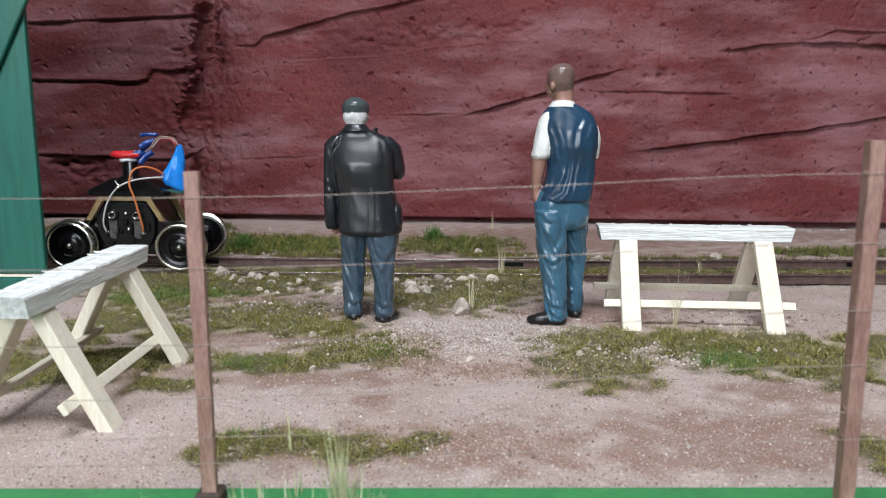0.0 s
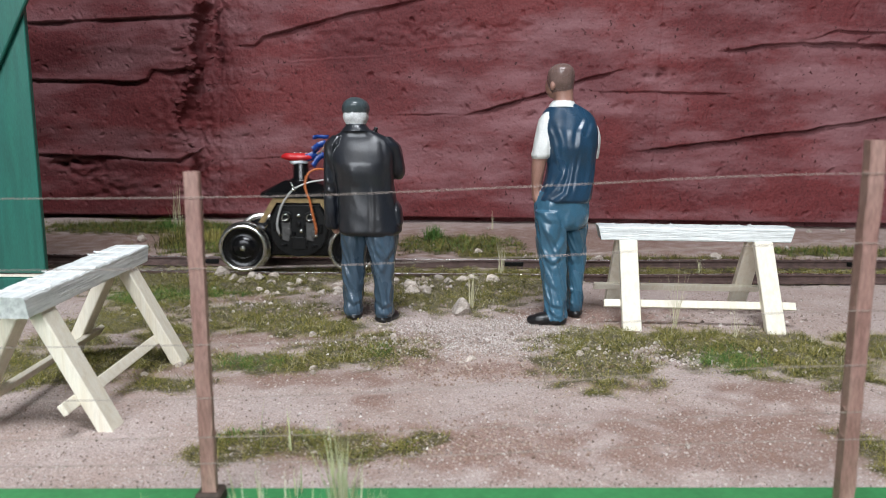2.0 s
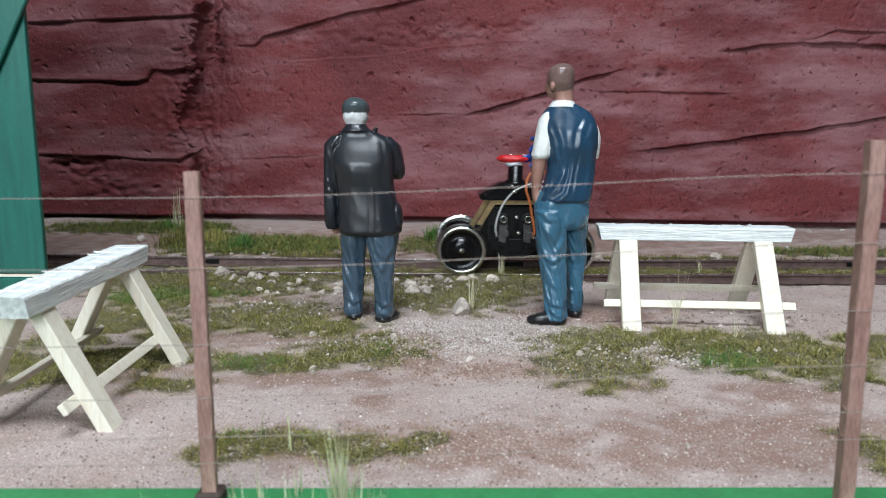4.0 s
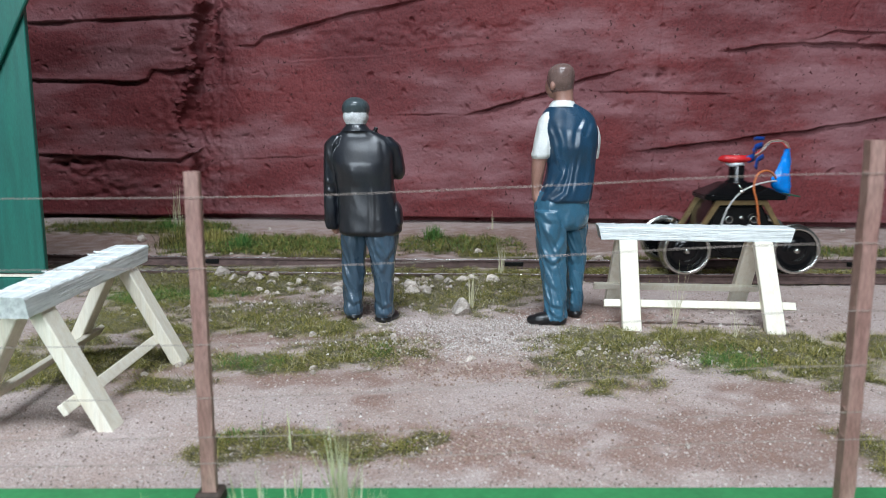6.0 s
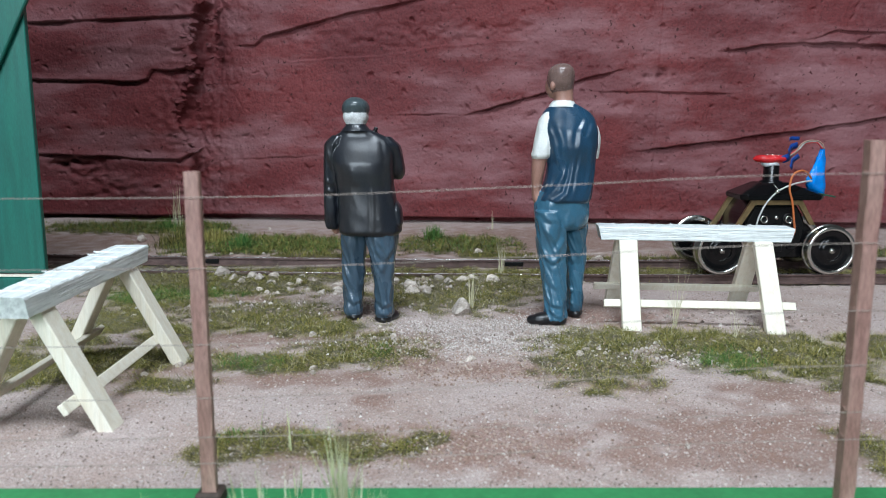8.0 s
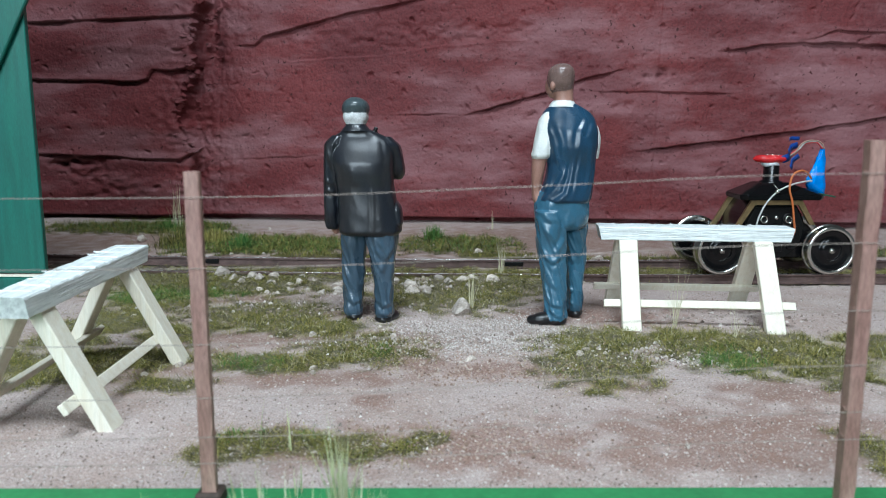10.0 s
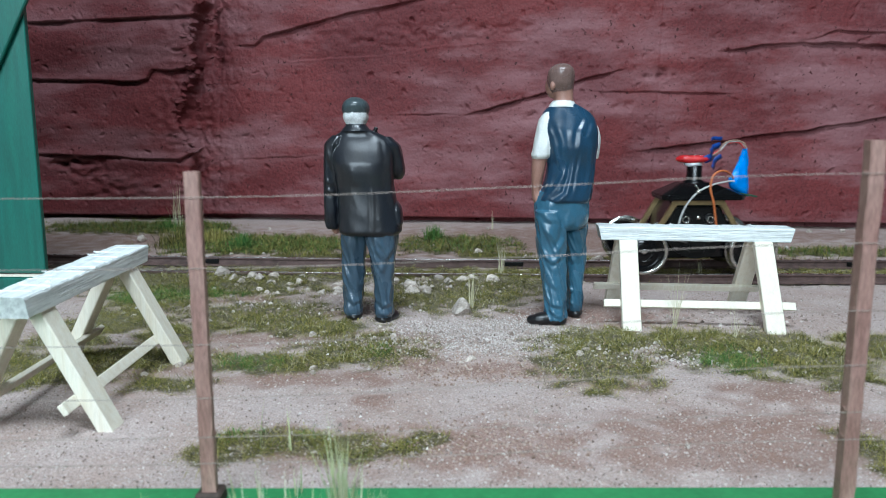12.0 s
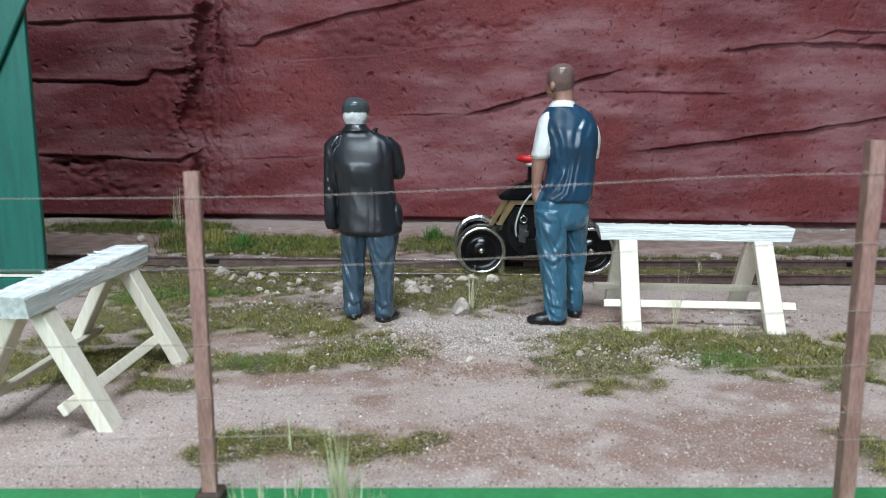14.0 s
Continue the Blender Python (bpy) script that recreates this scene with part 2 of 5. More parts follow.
def box(bm, x0, x1, y0, y1, z0, z1, bevel=0.0, m=None, seg=1):
    r = bmesh.ops.create_cube(bm, size=1)
    vs = r["verts"]
    for v in vs:
        v.co = Vector((x0 + (v.co.x + 0.5) * (x1 - x0), y0 + (v.co.y + 0.5) * (y1 - y0), z0 + (v.co.z + 0.5) * (z1 - z0)))
    if bevel:
        es = list({e for v in vs for e in v.link_edges})
        r = bmesh.ops.bevel(bm, geom=es, offset=bevel, segments=seg, affect="EDGES", profile=0.5)
        vs = list({v for f in r["faces"] for v in f.verts} | {v for v in vs if v.is_valid})
    if m is not None:
        bmesh.ops.transform(bm, matrix=m, verts=vs)
    return vs


def turned(bm, profile, n=32, axis="Y", at=(0, 0, 0), caps=True):
    """A surface of revolution from (along, radius) pairs."""
    rings = []
    for a, r in profile:
        ring = []
        for i in range(n):
            t = 2 * math.pi * i / n
            u, v = r * math.cos(t), r * math.sin(t)
            p = {"Y": (u, a, v), "Z": (u, v, a), "X": (a, u, v)}[axis]
            ring.append(bm.verts.new(Vector(p) + Vector(at)))
        rings.append(ring)
    for a, b in zip(rings, rings[1:]):
        for i in range(n):
            bm.faces.new((a[i], a[(i + 1) % n], b[(i + 1) % n], b[i]))
    if caps and profile[0][1] > 1e-6:
        bm.faces.new(rings[0])
    if caps and profile[-1][1] > 1e-6:
        bm.faces.new(rings[-1])


def cable(bm, pts, r, n=8, steps=8):
    """A round wire through points, rounded by Catmull-Rom."""
    P = [Vector(p) for p in pts]
    P = [2 * P[0] - P[1]] + P + [2 * P[-1] - P[-2]]
    path = []
    for i in range(1, len(P) - 2):
        for s in range(steps):
            t = s / steps
            a, b, c, d = P[i - 1:i + 3]
            path.append(0.5 * (2 * b + (c - a) * t + (2 * a - 5 * b + 4 * c - d) * t * t + (3 * b - a - 3 * c + d) * t ** 3))
    path.append(P[-2])
    rings = []
    side = None
    for i, p in enumerate(path):
        d = (path[min(i + 1, len(path) - 1)] - path[max(i - 1, 0)]).normalized()
        ref = side if side is not None else (Vector((0, 1, 0)) if abs(d.y) < 0.9 else Vector((0, 0, 1)))
        u = (ref - d * ref.dot(d)).normalized()
        side = u
        w = d.cross(u)
        rings.append([bm.verts.new(p + r * (math.cos(2 * math.pi * k / n) * u + math.sin(2 * math.pi * k / n) * w)) for k in range(n)])
    for a, b in zip(rings, rings[1:]):
        for k in range(n):
            bm.faces.new((a[k], a[(k + 1) % n], b[(k + 1) % n], b[k]))
    bm.faces.new(rings[0])
    bm.faces.new(rings[-1])


def smooth01(a, b, x):
    t = min(1, max(0, (x - a) / (b - a)))
    return t * t * (3 - 2 * t)


# ---- the setting ----
MM = 0.001


def rail_z(x):
    """Height of the rail heads: the track drops a little from the shed."""
    return 0.0052 + (0.0013 * ((0.1 - x) / 0.272) ** 2 if x < 0.1 else 0.0008 * smooth01(0.1, 0.2, x))


# patches of the scenic ground: centre and half widths in millimetres
OLIVE = [(-85, -74, 30, 25), (-66, -145, 22, 11), (-33, -128, 23, 19), (2, -33, 35, 33), (58, -147, 19, 27), (67, -114, 23, 15),
         (126, -129, 36, 26), (145, -140, 24, 26), (-54, -219, 15, 7), (-33, -221, 12, 7), (-62, -228, 8, 6), (-135, -9, 83, 24), (176, 20, 96, 15), (-265, 200, 64, 30), (-120, 128, 30, 30),
         (-98, 118, 36, 28), (10, 125, 38, 34), (-142, -152, 28, 18), (185, -119, 14, 16), (126, -227, 8, 16)]
OLIVE += [(-24, -226, 11, 5), (-8, -219, 9, 5), (-150, -86, 22, 20), (-160, -120, 16, 14), (-147, -163, 11, 12), (-120, -140, 24, 13), (-148, -46, 24, 20), (106, -112, 15, 12), (-128, -12, 36, 12), (-34, -138, 14, 10), (-97, -171, 12, 8), (-115, -107, 15, 12), (37, -5, 19, 27), (278, 100, 45, 14), (-110, 22, 170, 19), (170, 22, 170, 19), (-178, 125, 22, 40), (-140, 104, 26, 22), (-205, 195, 26, 24), (36, 76, 20, 12), (-75, 74, 34, 8), (150, 70, 80, 7), (-60, -95, 26, 12)]
FRESH = [(114, -140, 12, 14), (-75, -146, 11, 7), (-24, -134, 6, 6), (-57, -216, 6, 3), (-38, -217, 3, 2), (-138, -31, 27, 10), (-150, -38, 24, 12)]
# the first patch turns the front right browner and darker; the rest are reddish soil
SOIL_AND_BROWN = [(95, -214, 62, 22), (-32, -222, 34, 14), (-5, -221, 20, 12), (-50, -163, 38, 9), (-11, -140, 13, 18), (-22, -186, 8, 7), (12, -222, 36, 17), (60, -169, 16, 8), (118, -178, 22, 12), (-37, -114, 44, 12), (-90, -116, 44, 10),
        (-120, -145, 40, 26), (20, -153, 22, 9), (80, -230, 42, 8), (-61, -72, 16, 13), (72, -74, 41, 21), (-40, 130, 330, 60), (150, 180, 200, 40), (-110, -40, 40, 10)]


def cover(patches, x, y):
    """How far a point lies within the patches, 0 to 1, with an uneven rim."""
    best = np.zeros_like(x)
    wob = 0.22 * np.sin(x * 310 + 1.3 * np.sin(y * 270)) + 0.18 * np.sin(y * 420 + 2.0 * np.sin(x * 190 + 1))
    for cx, cy, rx, ry in patches:
        d = np.sqrt(((x - cx * MM) / (rx * MM)) ** 2 + ((y - cy * MM) / (ry * MM)) ** 2) + wob
        best = np.maximum(best, np.clip((1.4 - d) / 0.8, 0, 1))
    return best


def ground_z(x, y):
    """The lie of the land: nearly flat with soft ruts and hummocks."""
    n = noise.noise(Vector((x * 22, y * 22, 0))) * 0.0011 + noise.noise(Vector((x * 75, y * 75, 3))) * 0.0005
    bank = 0.0042 * smooth01(-0.026, -0.006, y) * smooth01(0.10, 0.06, x) if y < -0.0022 else 0.0016 * smooth01(0.05, 0.06, y)
    return n - 0.0004 + bank + 0.0008 * smooth01(0.0, -0.3, x) * smooth01(-0.06, 0.05, y)


def build_ground():
    xs = np.concatenate([np.arange(-0.52, -0.25, 0.003), np.arange(-0.25, 0.26, 0.0008), np.arange(0.26, 0.5201, 0.003)])
    ys = np.concatenate([np.arange(-0.248, 0.07, 0.0008), np.arange(0.07, 0.345, 0.003)])
    X, Y = np.meshgrid(xs, ys)
    moss = cover(OLIVE, X, Y)
    Z = np.array([[ground_z(x, y) + 0.00030 * noise.noise(Vector((x * 360, y * 360, 9))) + 0.00022 * noise.noise(Vector((x * 760, y * 760, 19))) for x in xs] for y in ys])
    Z += moss * np.array([[0.0003 + 0.0009 * noise.noise(Vector((x * 130, y * 130, 44))) if k > 0 else 0.0 for x, k in zip(xs, row)] for y, row in zip(ys, moss)])
    w = len(xs)
    verts = np.stack([X.ravel(), Y.ravel(), Z.ravel()], 1)
    i = np.arange(len(ys) - 1)[:, None] * w + np.arange(w - 1)[None, :]
    faces = np.stack([i, i + 1, i + w + 1, i + w], -1).reshape(-1, 4)
    me = bpy.data.meshes.new("ground")
    me.from_pydata(verts.tolist(), [], faces.tolist())
    me.materials.append(M_GROUND)
    for nm, pts in (("moss", OLIVE), ("soil_and_brown", SOIL_AND_BROWN)):
        a = me.attributes.new(nm, "FLOAT", "POINT")
        a.data.foreach_set("value", cover(pts, X.ravel(), Y.ravel()).astype(np.float32))
    me.polygons.foreach_set("use_smooth", [True] * len(me.polygons))
    return tagged(new("ground", me), "pinkish sandy scenic ground with mossy and reddish patches", "ground", kind="structure")


build_ground()

# lines along which the rock beds break, in millimetres along the wall and up; then how deep and how far they reach
CRACKS = [([(-440, 172), (-310, 175), (-215, 179), (-209, 176)], 3.0, 8), ([(-440, 127), (-314, 125), (-267, 124), (-258, 126), (-253, 134), (-236, 133), (-213, 137)], 3.6, 9),
          ([(-440, 62), (-335, 60), (-291, 59), (-272, 57), (-233, 56), (-218, 64)], 3.0, 9), ([(-183, 156), (-166, 156), (-158, 163), (-122, 172), (-82, 182), (-29, 191), (30, 207)], 2.7, 9),
          ([(-151, 147), (-134, 142), (-55, 147), (-3, 155), (45, 159), (80, 160)], -0.9, 9), ([(18, 97), (38, 102), (64, 109), (85, 115), (114, 125), (156, 136)], 3.2, 8),
          ([(228, 149), (267, 155), (295, 156), (336, 156), (363, 154), (460, 160)], 3.2, 9), ([(292, 157), (305, 160), (324, 166), (362, 164), (460, 172)], 1.7, 7),
          ([(165, 66), (202, 71), (259, 79), (301, 84), (342, 91), (460, 112)], 3.6, 11), ([(122, 116), (171, 117), (194, 116), (228, 115), (260, 117)], 1.3, 6),
          ([(-60, 96), (22, 98)], 0.7, 5), ([(-190, 57), (-110, 60)], 0.8, 6), ([(80, 107), (118, 109)], 0.9, 5), ([(-200, 215), (100, 240), (460, 225)], 4.0, 12)]
# broken rim of the forward bay: height and place along the wall
RIM = [(-5, -224), (48, -222), (65, -218), (73, -225), (92, -233), (107, -231), (122, -221), (140, -214), (164, -216), (178, -214), (192, -207), (270, -207)]


def wall_y(x):
    return 0.242 - 0.075 * x


def rock_relief(x, z):
    """How far the rock stands out from the wall's plane, in metres."""
    mx, mz = x * 1000, z * 1000
    tilt = z - 0.13 * (x + 0.2) if x > -0.2 else z  # the beds climb away from the bay
    h = 3.6 * noise.noise(Vector((x * 5, z * 11, 4))) + 1.3 * noise.noise(Vector((x * 8, tilt * 48, 7)))
    h += 0.65 * noise.noise(Vector((x * 22, tilt * 95, 2))) + 0.34 * noise.noise(Vector((x * 120, z * 140, 5))) + 0.2 * noise.noise(Vector((x * 310, z * 330, 15)))
    saw = noise.noise(Vector((x * 70, z * 6, 1)))
    wig = 1.5 * noise.noise(Vector((x * 28, z * 6, 1))) + 1.1 * (round(saw * 4) / 4) + 0.25 * noise.noise(Vector((x * 200, 0, 3)))
    for c, (pts, deep, reach) in enumerate(CRACKS):
        if mx < pts[0][0] or mx > pts[-1][0]:
            continue
        for (x0, z0), (x1, z1) in zip(pts, pts[1:]):
            if x0 <= mx <= x1:
                zc = z0 + (z1 - z0) * (mx - x0) / (x1 - x0) + wig * (0.4 if c < 3 else 0.9)
                fade = min(1, (mx - pts[0][0]) / 24 + 0.03, 1 if c < 3 else (pts[-1][0] - mx) / 24 + 0.03)
                fade *= min(1.2, max(0.35, 0.85 + 0.9 * noise.noise(Vector((x * 34, c * 3.1, 8)))))
                d = mz - zc
                up, dn, w = max(d, 0), min(d, 0), smooth01(-0.65, 0.65, d)
                lip = 0.55 * math.exp(-up / (reach * 1.9)) + 0.3 * math.exp(-up / 2.2)
                h += fade * deep * (w * lip - (1 - w) * (1.5 * math.exp(dn / 1.15) + 0.6 * math.exp(dn / (reach * 1.3))))
                break
    # the bay beside the shed stands forward, with a broken edge
    edge = RIM[-1][1]
    for (z0, e0), (z1, e1) in zip(RIM, RIM[1:]):
        if z0 <= mz <= z1:
            edge = e0 + (e1 - e0) * (mz - z0) / (z1 - z0)
            break
    jag = noise.noise(Vector((x * 60, z * 90, 2)))
    edge += 1.3 * (round(jag * 3) / 3) + 2.0 * noise.noise(Vector((x * 30, z * 40, 6))) + 0.9 * noise.noise(Vector((x * 140, z * 150, 2)))
    stand = 0.85 + 0.15 * smooth01(44, 60, mz)
    soft = 3 + 9 * smooth01(130, 112, mz) * smooth01(60, 80, mz)
    bay = smooth01(edge + soft, edge - 4, mx)
    h += bay * stand * (15 + 3.2 * abs(math.sin((mz - 58 + 0.02 * mx) * math.pi / 66)))
    if 0.03 < bay < 0.97:  # the broken face of the rim
        h += 4 * bay * (1 - bay) * (2.2 * noise.noise(Vector((x * 120, z * 240, 41))) + 1.4 * noise.noise(Vector((x * 340, z * 340, 43))))
    if -290 < mx < edge:  # flakes broken off towards the edge
        k = smooth01(edge - 46, edge, mx)
        h += k * 2.6 * min(0, noise.noise(Vector((x * 100, z * 60, 31)))) + k * 1.5 * noise.noise(Vector((x * 150, z * 210, 33)))
    if edge < mx < edge + 60:  # crumbled rock in the crevice
        k = 1 - (mx - edge) / 60
        h += k * (2.4 * noise.noise(Vector((x * 60, z * 24, 12))) + 2.0 * abs(noise.noise(Vector((x * 120, z * 80, 13)))) + 1.2 * noise.noise(Vector((x * 210, z * 190, 14))))
        h -= 9 * math.exp(-((mx + 204) / 8) ** 2) * smooth01(120, 145, mz) + 2.0 * k
        h += k * 2.4 * (round(noise.noise(Vector((x * 150, z * 70, 51))) * 2.5) / 2.5) + k * 1.0 * noise.noise(Vector((x * 380, z * 300, 52)))
    for jx in (182 + 0.012 * (mz - 100), -200 + 0.06 * (mz - 90)):  # joints between castings
        if abs(mx - jx) < 1.3:
            h -= 0.8 * (1 - abs(mx - jx) / 1.3)
    # scattered slanting gouges and dents
    p = noise.noise(Vector((x * 250 + 120 * z, z * 150, 21)))
    if p > 0.44:
        h -= 6.5 * (p - 0.44)
    p = noise.noise(Vector((x * 120 - 60 * z, z * 110, 25)))
    if p > 0.58:
        h -= 9.0 * (p - 0.58)
    # rough hollows
    for hx, hz, rx, rz, deep in ((-30, 165, 50, 9, 1.6), (45, 166, 34, 6, 1.4), (184, 131, 4, 4, 4.0), (171, 128, 4, 3, 2.5), (152, 104, 9, 3, 1.8), (75, 93, 7, 5, 2.0), (-224, 116, 6, 6, 3.0),
                                 (-338, 53, 14, 4, 6.0), (-320, 48, 24, 9, 2.0), (-300, 30, 30, 12, 2.0), (-215, 88, 9, 14, 2.0), (-120, 160, 40, 6, 1.0)):
        q = math.exp(-((mx - hx) / rx) ** 2 - ((mz - hz - 0.12 * (mx - hx)) / rz) ** 2)
        if q > 0.02:
            h -= q * deep * (1.0 + 2.6 * max(-0.2, noise.noise(Vector((x * 110, z * 160, 17)))))
    if mz < 7.0:  # undercut at the foot
        h -= 16 * smooth01(7.0, 4.6, mz)
    return h * MM


def build_wall():
    xs = np.arange(-0.44, 0.4401, 0.0010)
    zs = np.concatenate([np.arange(-0.002, 0.205, 0.00072), np.arange(0.206, 0.262, 0.003)])
    verts, w = [], len(xs)
    for z in zs:
        for x in xs:
            verts.append((x, wall_y(x) - rock_relief(x, z), z))
    i = np.arange(len(zs) - 1)[:, None] * w + np.arange(w - 1)[None, :]
    faces = np.stack([i, i + 1, i + w + 1, i + w], -1).reshape(-1, 4).tolist()
    # a back to the casting, so that it has thickness
    base = len(verts)
    for x in (xs[0], xs[-1]):
        for z in (zs[0], zs[-1]):
            verts.append((x, wall_y(x) + 0.04, z))
    top0 = (len(zs) - 1) * w
    faces.append([base, base + 1, base + 3, base + 2])
    faces.append([base + 1, base + 3] + [top0 + k for k in range(w - 1, -1, -1)])
    faces.append([base, base + 2] + [k for k in range(w - 1, -1, -1)])
    faces.append([base, base + 1] + [k * w for k in range(len(zs) - 1, -1, -1)])
    faces.append([base + 2, base + 3] + [k * w + w - 1 for k in range(len(zs) - 1, -1, -1)])
    me = bpy.data.meshes.new("wall_north")
    me.from_pydata(verts, [], faces)
    me.materials.append(M_ROCK)
    me.polygons.foreach_set("use_smooth", [True] * (len(faces) - 5) + [False] * 5)
    return tagged(new("wall_north", me), "dark red painted rock face with broken sloping beds", "rock wall", kind="structure")


ROCK_WALL = build_wall()


def build_flakes():
    """Broken slabs left standing along the rim of the forward bay and in its crevice."""
    rnd = random.Random(77)
    for i in range(84):
        z = rnd.uniform(62, 198) if i < 56 else rnd.uniform(100, 198)
        edge = next(e0 + (e1 - e0) * (z - z0) / (z1 - z0) for (z0, e0), (z1, e1) in zip(RIM, RIM[1:]) if z0 <= z <= z1)
        if i < 56:
            x, back = edge + rnd.uniform(-9, 3), -7
        else:
            x, back = edge + rnd.uniform(4, 20), 0
        depth = rock_relief((x + back) * MM, z * MM)
        r = rnd.uniform(1.6, 4.2) if i < 56 else rnd.uniform(1.2, 3.0)
        bm = bmesh.new()
        bmesh.ops.create_icosphere(bm, subdivisions=2, radius=1)
        for v in bm.verts:
            v.co *= 1 + 0.3 * noise.noise(v.co * 1.6 + Vector((i * 5, 0, 0)))
        for _ in range(9):
            d = Vector((rnd.uniform(-1, 1), rnd.uniform(-1, 1), rnd.uniform(-1, 1))).normalized()
            for v in bm.verts:
                k = v.co.dot(d) - 0.5
                if k > 0:
                    v.co -= d * k
        m = Matrix.Translation((x * MM, wall_y(x * MM) - depth + (0.6 * r if i < 56 else 0.3 * r) * MM, z * MM)) @ pose(0, 0, 0, rnd.uniform(-15, 15), rnd.uniform(-22, 22), rnd.uniform(-40, 40))
        bmesh.ops.transform(bm, matrix=m @ Matrix.Diagonal((r * 1.7 * MM, r * 1.2 * MM, r * rnd.uniform(0.55, 1.1) * MM, 1)), verts=bm.verts[:])
        part("rock_flake", bm, M_ROCK, ROCK_WALL)


build_flakes()

# baseboard edge, plinth and the plain room that closes the place
bm = bmesh.new()
box(bm, -0.55, 0.55, -0.30, -0.247, -0.05, 0.0005, 0.0012, m=Matrix.Translation((0, 0, 0)) @ pose(0, 0, 0, 0, 0, 0.7), seg=2)
tagged(link("baseboard_edge", bm, M_BOARD, smooth=False), "glossy green painted board along the layout edge", "board", kind="structure")
bm = bmesh.new()
box(bm, -0.55, 0.55, -0.244, 0.36, -0.58, -0.006)
tagged(link("plinth", bm, M_PLINTH, smooth=False), "plain wooden plinth under the model layout", "plinth", kind="structure")


def room():
    for nm, b in (("floor", (-1.4, 1.4, -1.8, 0.77, -0.62, -0.58)), ("ceiling", (-1.4, 1.4, -1.8, 0.77, 1.09, 1.13)),
                  ("wall_east", (1.4, 1.46, -1.8, 0.77, -0.58, 1.09)), ("wall_west", (-1.46, -1.4, -1.8, 0.77, -0.58, 1.09)),
                  ("wall_back", (-1.4, 1.4, 0.77, 0.83, -0.58, 1.09)), ("wall_south", (-1.4, 1.4, -1.86, -1.8, -0.58, 1.09))):
        bm = bmesh.new()
        box(bm, *b)
        tagged(link(nm, bm, M_FLOOR if nm == "floor" else M_ROOM, smooth=False), "plain pale room surface", "room", kind="structure")


room()


# ---- track ----
def build_track():
    track = tagged(new("railway_track"), "narrow model railway track with rusty rails, half overgrown", "track")
    for y in (0.0, 0.045):
        for name, prof, m in (("rail", [(-2.6, -5.6), (2.6, -5.6), (2.6, -4.9), (0.5, -4.2), (0.45, -1.8), (1.15, -1.2), (1.15, -0.22), (0.9, -0.14), (-0.9, -0.14), (-1.15, -0.22), (-1.15, -1.2), (-0.45, -1.8), (-0.5, -4.2), (-2.6, -4.9)], M_RAIL),
                              ("rail_head", [(-1.0, -0.2), (1.0, -0.2), (0.92, -0.05), (0.7, 0), (-0.7, 0), (-0.92, -0.05)], M_RAILTOP)):
            bm = bmesh.new()
            rings = []
            for x in np.arange(-0.5, 0.501, 0.02):
                rings.append([bm.verts.new((x, y + a * MM, rail_z(x) + b * MM)) for a, b in prof])
            k = len(prof)
            for a, b in zip(rings, rings[1:]):
                for i in range(k):
                    bm.faces.new((a[i], a[(i + 1) % k], b[(i + 1) % k], b[i]))
            bm.faces.new(rings[0])
            bm.faces.new(rings[-1])
            part(name, bm, m, track, "bright worn running surface" if name == "rail_head" else "")
        for x in (-0.148, 0.045, 0.262):  # fishplates
            bm = bmesh.new()
            box(bm, x - 0.006, x + 0.006, y - 0.0016, y - 0.0004, rail_z(x) - 0.0042, rail_z(x) - 0.0014, 0.0003)
            part("fishplate", bm, M_BLACKM, track)
    bm = bmesh.new()
    box(bm, -0.004, 0.004, -0.0025, 0.0475, -0.004, 0, 0.0006)
    first = part("sleeper", bm, M_SLEEPER, track)
    n = 0
    for x in np.arange(-0.484, 0.49, 0.022):
        ob = first if n == 0 else new("sleeper", first.data)
        ob.parent = track
        ob.location = (x, 0, rail_z(x) - 0.0054)
        n += 1
    return track


build_track()


# ---- green shed ----
def build_shed():
    shed = tagged(new("green_shed"), "green painted wooden shed wall beside the track", "shed")
    bm = bmesh.new()
    box(bm, -0.50, -0.2155, -0.025, -0.0215, 0.0095, 0.27, 0.0004)
    part("wall", bm, M_GREEN, shed)
    bm = bmesh.new()
    box(bm, -0.50, -0.2145, -0.026, -0.021, -0.001, 0.0072, 0.0006)
    part("base_board", bm, M_GREEN, shed)
    bm = bmesh.new()
    box(bm, -0.50, -0.2150, -0.0255, -0.0213, 0.0076, 0.0089)
    part("sill_strip", bm, M_PALEWOOD, shed, "thin pale wooden strip")
    bm = bmesh.new()
    box(bm, -0.16, 0.05, -0.0285, -0.0255, 0, 0.03, 0.0006, m=pose(-0.2265, 0, 0.1235, 0, -62, 0))
    part("brace", bm, M_GREEN, shed)


build_shed()


def blob(bm, c, r, mi, turn=0.0, flat=None, n=20):
    """A rounded lump: centre and radii in millimetres; flat: level at which it is cut below."""
    res = bmesh.ops.create_uvsphere(bm, u_segments=n, v_segments=n // 2, radius=1)
    m = Matrix.Translation(Vector(c) * MM) @ pose(0, 0, 0, 0, 0, turn) @ Matrix.Diagonal((r[0] * MM, r[1] * MM, r[2] * MM, 1))
    bmesh.ops.transform(bm, matrix=m, verts=res["verts"])
    for v in res["verts"]:
        if flat is not None and v.co.z < flat * MM:
            v.co.z = flat * MM
        for f in v.link_faces:
            f.material_index = mi


